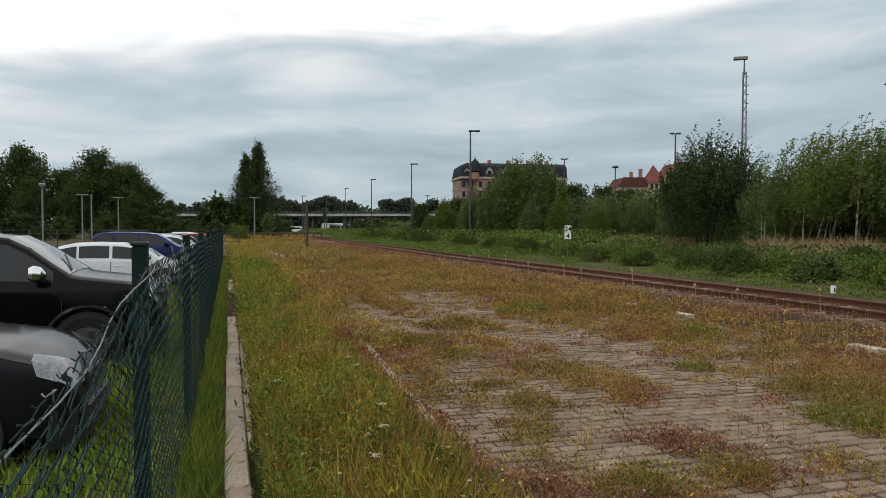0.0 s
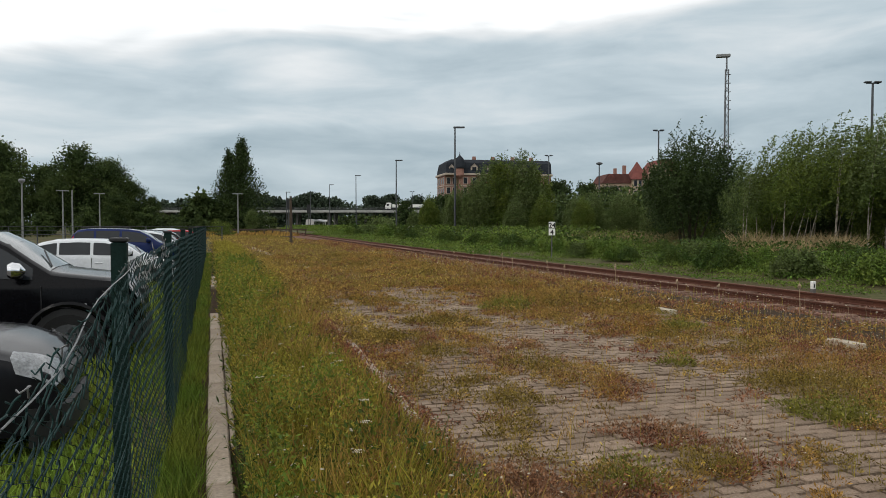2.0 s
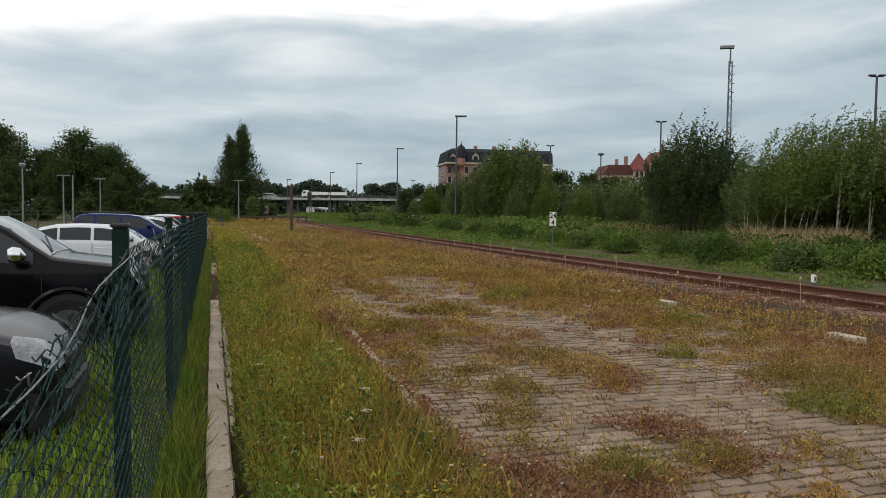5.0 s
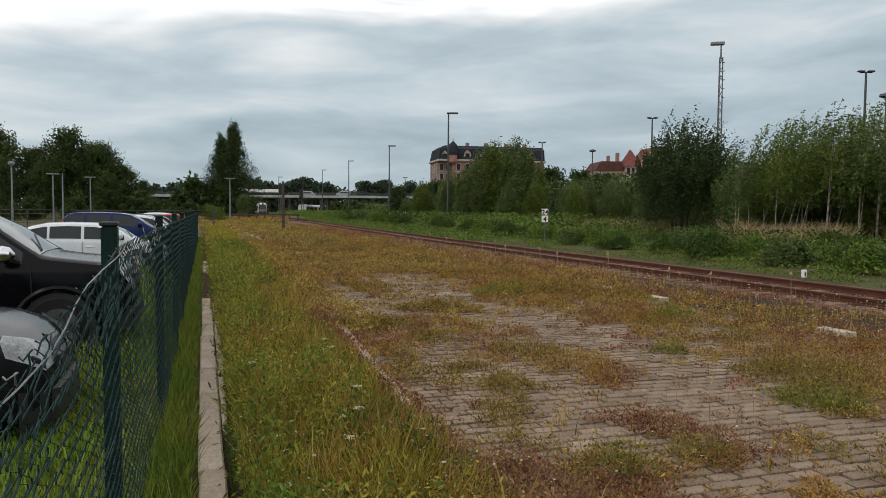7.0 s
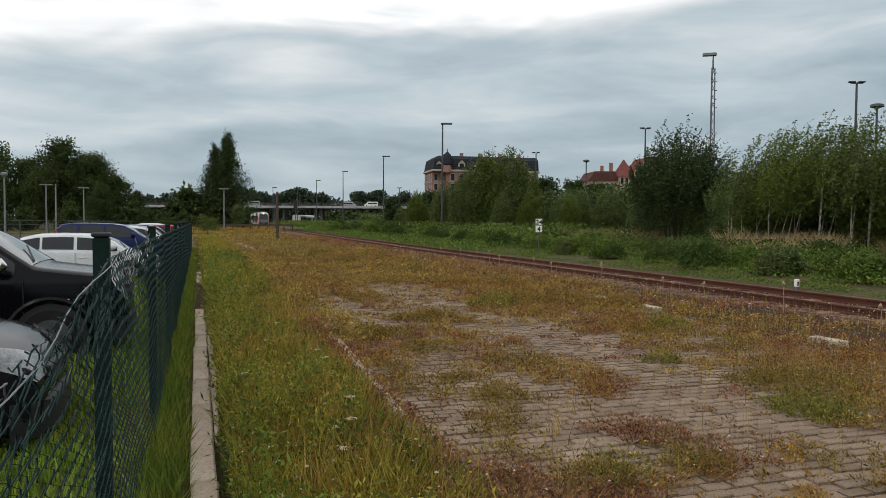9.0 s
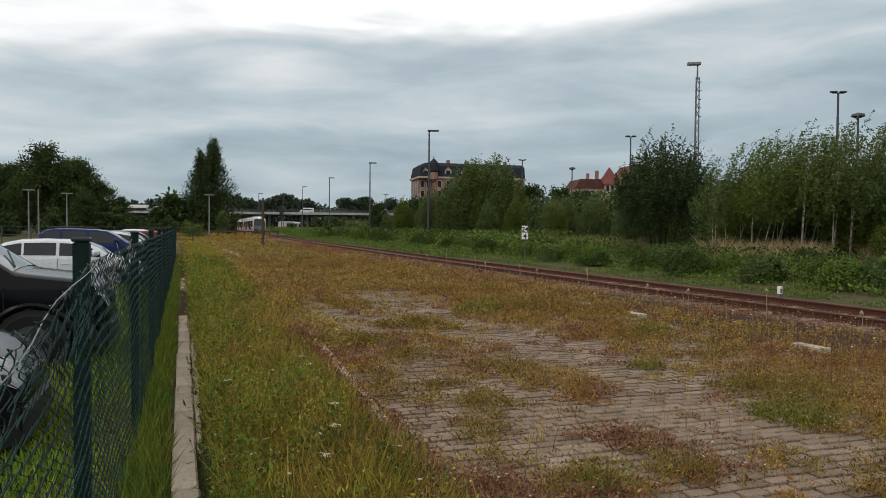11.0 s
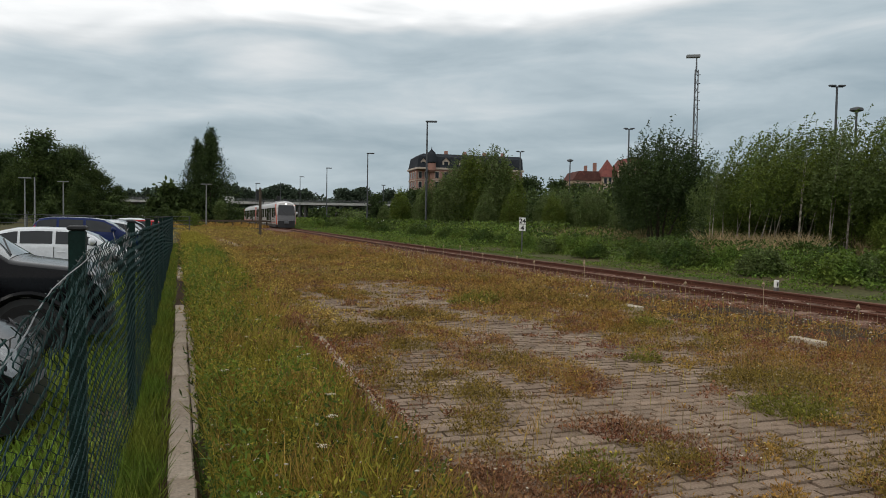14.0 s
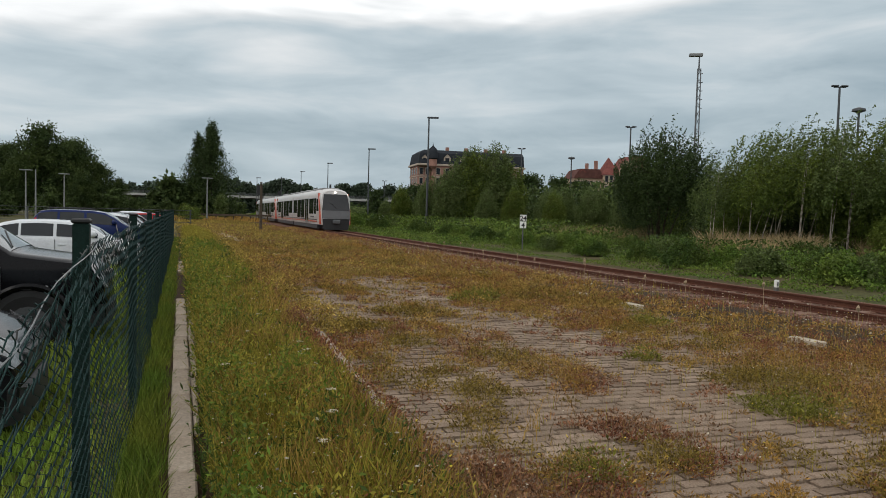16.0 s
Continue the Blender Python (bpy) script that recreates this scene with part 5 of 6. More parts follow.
def lineside():
    # distance board
    t = thing("distance_sign", "white two-plate railway distance board with black numerals", "sign", at=pose(16.3, 33.0, -.05, 0, 0, -14))
    part("post", G().tube([(0, .04, -.1), (0, .04, 1.72)], .03, 8), GALV, t)
    up = part("plate", G().box(-.165, -.012, 1.47, .165, .012, 1.80, .004), SIGN_WHITE, t)
    lo = part("plate", G().box(-.165, -.012, 1.12, .165, .012, 1.45, .004), SIGN_WHITE, t)
    for text, z, par in (("24", 1.51, up), ("4", 1.16, lo)):
        c = bpy.data.curves.new("numeral", "FONT")
        c.body, c.size, c.align_x, c.extrude, c.offset = text, .34, "CENTER", .002, .008
        ob = new("numeral", c)
        dg = bpy.context.evaluated_depsgraph_get()
        me = bpy.data.meshes.new_from_object(ob.evaluated_get(dg))
        bpy.data.objects.remove(ob)
        me.transform(Matrix.Rotation(radians(90), 4, "X"))
        part("numeral", me, SIGN_BLACK, par, at=pose(0, -.0165, z))
    # short marker and small white boxes in the verge
    t = thing("track_marker", "short white marker post with a dark figure", "marker", at=pose(14.9, 14.95, -.19))
    part("post", G().box(-.05, -.05, -.1, .05, .05, .12, .01), CONCRETE_DARK, t)
    p = part("marker_plate", G().box(-.045, -.045, .1205, .045, .045, .32, .008), SIGN_WHITE, t)
    part("marker_figure", G().box(-.022, -.049, .15, .022, -.0455, .26), SIGN_BLACK, p)
    t = thing("cable_box", "small white cable box in the verge", "cable box", at=pose(22.8, 84.5, .1))
    part("box_body", G().box(-.35, -.25, -.1, .35, .25, 1.3, .03), SIGN_WHITE, t)
    # thick post standing alone in the grass
    t = thing("concrete_post", "weathered brown concrete post standing in the grass", "post", at=pose(5.95, 58.3, 0))
    part("shaft", G().loft([[(a * s, b * s, z) for a, b in ((-1, -.8), (-.8, -1), (.8, -1), (1, -.8), (1, .8), (.8, 1), (-.8, 1), (-1, .8))] for z, s in ((-.2, .11), (2, .10), (3.85, .085))]), TIMBER, t)
    part("top_bracket", G().box(-.03, -.3, 3.7, .03, .1, 3.78), GALV_DARK, t)
    # low timber barrier closing the yard
    t = thing("low_barrier", "low weathered timber barrier at the end of the yard", "barrier", at=pose(0, 0, 0))
    for i in range(10):
        x = 2.6 + i * 1.25
        part("barrier_post", G().box(x - .09, 114.9 - .12 * i, -.2, x + .09, 115.1 - .12 * i, .95, .02), TIMBER, t)
    part("rail", G().loft([[(x, 114.84 - (x - 2.6) * .096 + a, b) for a, b in ((-.05, .72), (.03, .72), (.03, .98), (-.05, .98))] for x in (2.3, 14.1)]), TIMBER, t)
    # signal masts near the bridge
    for x, y, h in ((22.6, 229, 9.5), (31.5, 250, 8.5)):
        t = thing("signal_mast", "dark railway signal mast with a black screen", "signal", "signal masts", at=pose(x, y, 0))
        part("mast", G().tube([(0, 0, -.2), (0, 0, h)], .12, 8), GALV_DARK, t)
        part("signal_screen", G().box(-.7, -.3, h - 3.0, .7, -.12, h, .1), BLACK, t)
    # fence at the far end of the car park
    t = thing("wire_fence", "low dark wire fence at the far end of the car park", "fence", at=pose(0, 0, 0))
    for i in range(24):
        x = -52 + 2.3 * i
        part("fence_post", G().tube([(x, 74, -.3), (x, 74, 1.5)], .05, 6), GALV_DARK, t)
    for z in (.3, .7, 1.1, 1.45):
        part("fence_wire", G().tube([(-52.2, 74, z), (1.1, 74, z)], .02, 4), GALV_DARK, t)


# ---- bridge and buildings ----
BR0, BR1 = Vector((-201.4, 333.4, 0)), Vector((192, 217, 0))
BR_DIR = (BR1 - BR0).normalized()
BR_ROT = math.degrees(math.atan2(BR_DIR.y, BR_DIR.x))
DECK = 6.55


def bridge():
    L = (BR1 - BR0).length
    t = thing("road_bridge", "long concrete road bridge on slender piers with steel railings", "bridge", at=pose(BR0.x, BR0.y, 0, 0, 0, BR_ROT))
    part("deck", G().prism([(-5.2, DECK - .35), (-4.2, DECK - .75), (4.2, DECK - .75), (5.2, DECK - .35), (5.2, DECK), (-5.2, DECK)], 0, L, "x"), CONCRETE_DARK, t)
    part("edge_beam", G().box(0, -5.5, DECK - .62, L, -5.205, DECK + .22, .03), CONCRETE, t, "pale concrete edge beam")
    part("edge_beam", G().box(0, 5.205, DECK - .5, L, 5.5, DECK + .22, .03), CONCRETE, t, "pale concrete edge beam")
    for side in (-5.35, 5.35):
        for z in (.55, .85, 1.2):
            part("railing_bar", G().tube([(0, side, DECK + z), (L, side, DECK + z)], .025, 4), GALV, t)
        for i in range(int(L / 2.4)):
            part("railing_post", G().box(1 + 2.4 * i - .025, side - .025, DECK + .2, 1 + 2.4 * i + .025, side + .025, DECK + 1.2), GALV, t)
    for x in (43.5, 83.5, 118.5, 143.5, 168.5, 193.5, 238, 241, 252.2, 254.4, 262.6, 265.4, 268.3, 273, 281, 290, 310, 335, 360):
        for s in (-2.8, 2.8):
            part("pier", G().tube([(x, s, -.4), (x, s, DECK - .76)], .42, 10), CONCRETE_DARK, t, smooth=True)
        part("pier_cap", G().box(x - .5, -3.6, DECK - 1.15, x + .5, 3.6, DECK - .755, .05), CONCRETE_DARK, t)
    part("abutment", G().box(-2, -5.4, -.5, 9, 5.4, DECK - .76), CONCRETE_DARK, t)


def windowed_face(par, wall_mat, trim, origin, ux, width, z0, storeys, sh, cols, ww, wh):
    """Windows with frames, set on a wall face. origin: its lower corner; ux: unit vector along it; the outside lies to its right."""
    nx = Vector((ux.y, -ux.x, 0))
    for s in range(storeys):
        for c in range(cols):
            mid = origin + ux * (width * (c + .5) / cols)
            zb = z0 + s * sh + (sh - wh) / 2
            rot = math.degrees(math.atan2(ux.y, ux.x))
            w = part("window", G().box(-ww / 2 - .2, -.12, -.2, ww / 2 + .2, .1, wh + .25), trim, par, at=pose(mid.x, mid.y, zb, 0, 0, rot))
            part("pane", G().box(-ww / 2, -.16, 0, ww / 2, -.121, wh), DARK_GLASS, w)
        part("cornice", G().box(0, -.22, 0, width, .1, .35), trim, par, at=pose(origin.x, origin.y, z0 + s * sh - .2, 0, 0, math.degrees(math.atan2(ux.y, ux.x))))


def gable_dormer(par, x, y, z, rot, w, h, wall, roof):
    d = part("dormer", G().prism([(-w / 2, 0), (w / 2, 0), (w / 2, h * .6), (0, h), (-w / 2, h * .6)], -.3, 2.2, "y"), wall, par, at=pose(x, y, z, 0, 0, rot))
    part("dormer_window", G().box(-w * .28, -.36, h * .12, w * .28, -.301, h * .58), DARK_GLASS, d)
    part("dormer_roof", G().prism([(-w / 2 - .2, h * .56), (0, h + .02), (w / 2 + .2, h * .56), (w / 2 + .2, h * .7), (0, h + .25), (-w / 2 - .2, h * .7)], -.5, 2.4, "y"), roof, d)


def brick_house():
    """Tall corner house with mansard roof and corner dome."""
    t = thing("apartment_house", "tall red-brick corner house with pale trim and slate mansard roof", "house", at=pose(82.6, 240.5, 0, 0, 0, -6))
    W, D, E = 34.0, 16.0, 19.0
    part("wall", G().box(0, 0, -.5, W, D, E), BRICK, t)
    part("wall", G().box(-4.6, 1.9, -.5, -.003, D, E), BRICK, t)
    windowed_face(t, BRICK, TRIM_STONE, Vector((0.6, -.02, 0)), Vector((1, 0, 0)), W - 1, 1.6, 5, 3.45, 10, 1.25, 2.1)
    windowed_face(t, BRICK, TRIM_STONE, Vector((-4.5, 1.88, 0)), Vector((1, 0, 0)), 4.4, 1.6, 5, 3.45, 2, 1.1, 2.1)
    windowed_face(t, BRICK, TRIM_STONE, Vector((-4.62, D - .3, 0)), Vector((0, -1, 0)), D - 2.4, 1.6, 5, 3.45, 4, 1.2, 2.1)
    part("eave_band", G().box(-5.2, -.6, E + .003, W + .5, D + .5, E + .7, .08), TRIM_STONE, t)
    ring = lambda i, z: [(-4.9 + i, -.2 + i, z), (W + .1, -.2 + i, z), (W + .1, D - i, z), (-4.9 + i, D - i, z)]
    part("roof", G().loft([ring(0, E + .703), ring(.7, E + 4.5), ring(2.6, E + 5.7)]), SLATE, t)
    for x in (5.5, 11.5, 17.5, 23.5):
        gable_dormer(t, x, .3, E + .9, 0, 2.6, 3.4, TRIM_STONE, SLATE)
    gable_dormer(t, -2.6, .4, E + .9, 0, 2.0, 3.0, TRIM_STONE, SLATE)
    prof = [(E - 6, 2.1), (E + 2.2, 1.5), (E + 2.5, 1.9), (E + 4.4, 1.8), (E + 5.9, 1.3), (E + 6.4, .7), (E + 7.0, .18), (E + 8.0, .05)]
    part("corner_turret", G().tube([(0.2, -.2, E - 1.2), (0.2, -.2, E - .2), (.2, -.2, E + 2.2)], [.4, 1.5, 1.5], 14), BRICK, t)
    part("dome", G().tube([(0.2, -.2, z + .003) for z, _ in prof[1:]], [r for _, r in prof[1:]], 14), SLATE, t, smooth=True)
    for x in (6.5, 13.5, 21, 28):
        part("chimney", G().box(x, 6, E + 4.5, x + 1.1, 7.2, E + 7.2, .05), BRICK, t)


def yellow_house():
    t = thing("villa", "yellow plastered villa with red tiled gables and a pyramid tower", "house", at=pose(120.5, 205.8, -.6, 0, 0, -14))
    E = 15.5
    part("wall", G().box(-1, 0, -.5, 8.2, 12, E), PLASTER, t)
    part("roof", G().prism([(-1.4, E + .003), (8.6, E + .003), (7.2, E + 3.0), (0.6, E + 3.0)], -.5, 12.5, "y"), BROWN_TILE, t)
    windowed_face(t, PLASTER, TRIM_STONE, Vector((-.6, -.02, 0)), Vector((1, 0, 0)), 8.4, 5, 3, 3.4, 5, 1.1, 2.0)
    gable_dormer(t, 1.5, -.1, E + .1, 0, 2.0, 2.6, PLASTER, RED_TILE)
    # square tower with a steep red pyramid
    part("tower", G().box(8.205, -1.5, -.5, 13.2, 5, E + 1.2), PLASTER, t)
    windowed_face(t, PLASTER, TRIM_STONE, Vector((8.4, -1.52, 0)), Vector((1, 0, 0)), 4.6, 7.2, 3, 3.3, 3, .9, 1.9)
    part("tower_roof", G().loft([[(7.7, -2, E + 1.203), (13.7, -2, E + 1.203), (13.7, 5.5, E + 1.203), (7.7, 5.5, E + 1.203)], [(10.6, 1.6, E + 7.0), (10.8, 1.6, E + 7.0), (10.8, 1.9, E + 7.0), (10.6, 1.9, E + 7.0)]]), RED_TILE, t)
    # main wing with a curved gable
    part("wall", G().box(13.205, -2.2, -.5, 24, 10, E + 1.5), PLASTER, t)
    arc = [(13.0, E + 1.503)] + [(16.6 - 3.6 * math.cos(a), E + 1.6 + 4.6 * math.sin(a)) for a in np.linspace(.15, 2.99, 9)] + [(20.2, E + 1.503)]
    g = part("gable", G().prism(arc, -2.6, -1.9, "y"), PLASTER, t)
    part("gable_window", G().tube([(16.6, -2.7, E + 3.6), (16.6, -2.61, E + 3.6)], .7, 12), DARK_GLASS, g)
    windowed_face(t, PLASTER, TRIM_STONE, Vector((13.6, -2.22, 0)), Vector((1, 0, 0)), 6.4, 7.4, 3, 3.3, 4, .9, 1.9)
    part("roof", G().prism([(12.9, E + 1.503), (24.4, E + 1.503), (23, E + 7.2), (17.2, E + 7.6)], -1.89, 10.4, "y"), RED_TILE, t)
    part("chimney", G().box(4.2, 5, E + 3, 5.1, 6, E + 5.2), BRICK, t)
    part("chimney", G().box(6.6, 3, E + 3, 7.6, 4, E + 6.0), BRICK, t)


# ---- cars ----
PROFILES = {
    # along the car from tail (0) to nose (1): where the roofline lies above the sill line, as shares of the full height
    "hatch": ([0, .02, .06, .13, .22, .36, .52, .62, .70, .765, .80, .88, .95, .985, 1.0], [.60, .66, .80, .93, .985, 1.0, .985, .94, .84, .70, .645, .60, .535, .47, .33]),
    "sedan": ([0, .02, .08, .18, .26, .36, .50, .60, .68, .73, .78, .88, .95, .985, 1.0], [.50, .62, .66, .70, .90, .985, 1.0, .97, .86, .745, .685, .645, .575, .50, .36]),
    "suv": ([0, .02, .05, .09, .18, .36, .52, .62, .70, .775, .81, .88, .95, .985, 1.0], [.60, .70, .86, .965, 1.0, 1.0, .985, .95, .84, .70, .65, .615, .56, .50, .36]),
    "pickup": ([0, .01, .38, .41, .44, .50, .58, .64, .69, .745, .79, .81, .95, .985, 1.0], [.50, .60, .63, .82, .96, 1.0, .99, .97, .90, .79, .705, .695, .645, .58, .40]),
}


def car(name, label, x, y, z, turn, body_mat, L=4.3, W=1.76, hood=0.95, roof=1.48, kind="hatch"):
    """A car that points along its own +x, lofted from its roofline; glass lies just over the shell. hood: height of the waistline."""
    t = thing(name, label, "car", "parked cars", at=pose(x, y, z, 0, 0, turn))
    h, w = L / 2, W / 2
    tall = kind in ("suv", "pickup")
    g0 = .34 if tall else .2
    rad = .37 if tall else .31
    px, pz = PROFILES[kind]

    def top(u):
        return float(np.interp(u, px, pz)) * roof

    def belt(u):
        return min(hood - .05 * max(0, u - .4) / .6 + .05 * (1 - u), top(u) - .045)

    def wide(u):
        return w * float(np.interp(u, [0, .03, .12, .3, .75, .9, .97, 1], [.84, .92, .98, 1, 1, .96, .86, .70]))

    def side(u, q):
        """Half-width and height on the upper flank, q from waistline to roof edge."""
        zb, zt, ww = belt(u), top(u), wide(u) * .955
        hh = max(0, zt - zb - .05)
        return ww - .34 * hh * q ** 1.25, zb + hh * q

    def section(u):
        zb, zt, ww = belt(u), top(u), wide(u)
        half = [(ww * .86, g0), (ww * .97, g0 + .06), (ww * 1.0, g0 + .30 * (zb - g0)), (ww * 1.0, g0 + .62 * (zb - g0)), (ww * .985, zb - .14 * (zb - g0)), (ww * .975, zb - .03)]
        half += [side(u, q) for q in (0, .25, .5, .75, 1)]
        yc, zc = half[-1]
        half += [(yc * .93, zc + .6 * (zt - zc)), (yc * .72, zt - .012), (yc * .38, zt + .004), (0, zt + .008)]
        return [(-a, b) for a, b in half] + [(a, b) for a, b in reversed(half[:-1])]
    us = sorted(set([round(q, 4) for q in np.linspace(0, 1, 41)] + px))
    part("body", G().loft([[(-h + L * u, a, b) for a, b in section(u)] for u in us]), body_mat, t, smooth=True)

    def pane(label_name, u0, u1, s, lo=.06, hi=.93, drop=.0):
        """Side window between two stations, narrowing with the roofline."""
        cols = []
        for u in np.linspace(u0, u1, 9):
            hh = top(u) - belt(u) - .05
            k = max(0.02, min(hi, (hh - .05) / max(hh, .01)))
            cols.append([(-h + L * u, s * (side(u, q)[0] + .006), side(u, q)[1]) for q in (lo, lo + (k - lo) * .5, max(k, lo + .02))])
        part(label_name, G().loft(cols, closed=False, caps=False), CAR_GLASS, t, smooth=True)
    spans = {"hatch": ((.10, .24), (.255, .445), (.465, .715)), "sedan": ((.20, .445), (.465, .70)), "suv": ((.07, .23), (.25, .45), (.47, .72)), "pickup": ((.445, .56), (.575, .75))}[kind]
    for s in (-1, 1):
        for a, b in spans:
            pane("side_window", a, b, s)

    def screen(nm, u0, u1):
        rows = []
        for u in np.linspace(u0, u1, 8):
            yc, zc = side(u, 1)
            rows.append([(-h + L * u, yc * k, top(u) + .012 - (.03 if abs(k) > .85 else .014 if abs(k) > .6 else 0)) for k in (-.9, -.72, -.38, 0, .38, .72, .9)])
        part(nm, G().loft(rows, closed=False, caps=False), SCREEN_GLASS_SKY, t, smooth=True)
    ws = {"hatch": (.545, .765), "sedan": (.53, .735), "suv": (.55, .775), "pickup": (.64, .785)}[kind]
    screen("windscreen", *ws)
    screen("rear_window", *{"hatch": (.045, .12), "sedan": (.19, .30), "suv": (.035, .085), "pickup": (.395, .43)}[kind])
    a1 = -h + L * ws[1]
    nz = top(.96)
    for s in (-1, 1):
        m = part("mirror", G().tube([(a1 - .40, s * (w + .16), hood + .13), (a1 - .36, s * (w + .15), hood + .13), (a1 - .28, s * (w + .13), hood + .12), (a1 - .22, s * (w + .11), hood + .11)], [.075, .105, .095, .03], 10), CHROME if kind == "pickup" else body_mat, t, smooth=True)
        part("mirror_arm", G().box(a1 - .36, min(s * (w - .06), s * (w + .1)), hood + .02, a1 - .28, max(s * (w - .06), s * (w + .1)), hood + .06, .01), BLACK, m)
        for hx in ((.30, .50) if kind != "pickup" else (.52,)):
            part("door_handle", G().box(-h + L * hx - .1, s * w * .99 - .022, hood - .2, -h + L * hx + .1, s * w * .99 + .022, hood - .165, .008), CHROME if kind == "pickup" else body_mat, t)
        ends = [(.925, .84, .95), (.955, .66, .96), (.982, .42, .90)] if not tall else [(.965, .84, .95), (.975, .7, .94), (.99, .5, .9)]
        part("headlight", G().loft([[(-h + L * u + .01, s * wide(u) * k1 * 1.0, top(u) - .02), (-h + L * u + .05, s * wide(u) * k1 * 1.03, top(u) - .14), (-h + L * u + .06, s * wide(u) * k0, top(u) - .13), (-h + L * u + .01, s * wide(u) * k0, top(u) + .016)] for u, k0, k1 in ends]), LENS, t, smooth=True)
        if kind == "suv":
            part("rear_light", G().loft([[(-h + L * u, s * (side(u, q)[0] + o), side(u, q)[1]) for q, o in ((.1, .014), (.8, .014), (.8, -.02), (.1, -.02))] for u in (.022, .04, .06)]), RED_LENS, t, smooth=True)
        part("tail_light", G().loft([[(-h - .012, s * wide(0) * k, zz) for k, zz in ((.72, hood - .25), (.98, hood - .25), (.96, hood + .04), (.72, hood + .04))], [(-h + .2, s * wide(.045) * k, zz) for k, zz in ((.80, hood - .22), (1.015, hood - .22), (1.005, hood + .06), (.80, hood + .06))]]), RED_LENS, t, smooth=True)
        part("sill_strip", G().box(-h * .55, s * w * .985 - .012, g0 + .02, h * .5, s * w * .985 + .014, g0 + .1, .005), BLACK, t)
        for u in ((.245, .455, .72) if kind != "pickup" else (.44, .57, .77)):
            part("door_seam", G().box(-h + L * u - .004, s * w * .997 - .012, g0 + .12, -h + L * u + .004, s * w * .997 + .009, belt(u) - .06), BLACK, t)
        for wx in (-h + .78, h - .84):
            part("wheel_arch", G().tube([(wx, s * (w * .75), rad + .01), (wx, s * (w + .007), rad + .01)], rad + .055, 22), BLACK, t)
            wh = part("wheel", G().tube([(wx, s * (w - .2), rad), (wx, s * (w - .16), rad), (wx, s * (w + .0), rad), (wx, s * (w + .016), rad)], [rad - .04, rad, rad, rad - .03], 22), RUBBER, t, smooth=True)
            rim = part("rim", G().tube([(wx, s * (w - .05), rad), (wx, s * (w + .02), rad)], rad * .64, 16), ALLOY if kind != "pickup" else GALV_DARK, wh)
            for k in range(5):
                q = k * 1.2566
                part("spoke_gap", G().tube([(wx + rad * .40 * math.cos(q), s * (w + .0), rad + rad * .40 * math.sin(q)), (wx + rad * .40 * math.cos(q), s * (w + .023), rad + rad * .40 * math.sin(q))], rad * .13, 8), BLACK, rim)
    part("bumper", G().loft([[(-h + L * .955, s * w * .9, zz) for s, zz in ((-1, g0 - .04), (1, g0 - .04), (1, g0 + .26), (-1, g0 + .26))], [(h - .02, s * w * .74, zz) for s, zz in ((-1, g0 - .02), (1, g0 - .02), (1, g0 + .25), (-1, g0 + .25))], [(h + .04, s * w * .5, zz) for s, zz in ((-1, g0), (1, g0), (1, g0 + .22), (-1, g0 + .22))]]), BLACK, t, "black lower bumper", smooth=True)
    part("grille", G().box(h - .12, -w * .36, nz - .30, h + .012, w * .36, nz - .14, .01), BLACK, t)
    part("wiper", G().tube([(a1 - .02, -.5, top(ws[1]) + .03), (a1 - .22, .1, top(ws[1] - .05) + .04)], .012, 4), BLACK, t)
    if kind == "pickup":
        for s in (-1, 1):
            part("badge", G().box(a1 + .02, s * w - .01, hood - .36, a1 + .26, s * w + .010, hood - .325, .003), CHROME, t)
            part("side_marker", G().box(a1 + .34, s * w - .01, hood - .37, a1 + .44, s * w + .014, hood - .31, .008), LENS, t)
            part("arch_lip", G().tube([(h - .84 + .49 * math.cos(q), s * (w + .010), .37 + .49 * math.sin(q)) for q in np.linspace(.05, 3.09, 14)], .04, 6), body_mat, t, smooth=True)
            part("side_step", G().box(-h * .4, s * w - .06, .34, a1 + .1, s * w + .09, .39, .01), GALV_DARK, t)
    if kind == "suv":
        for s in (-1, 1):
            yr = side(.35, 1)[0] * .92
            part("roof_rail", G().tube([(-h + L * .12, s * yr, roof + .01), (-h + L * .16, s * yr, roof + .05), (-h + L * .48, s * yr, roof + .05), (-h + L * .53, s * yr, roof - .01)], .02, 6), BLACK, t, smooth=True)
    return t


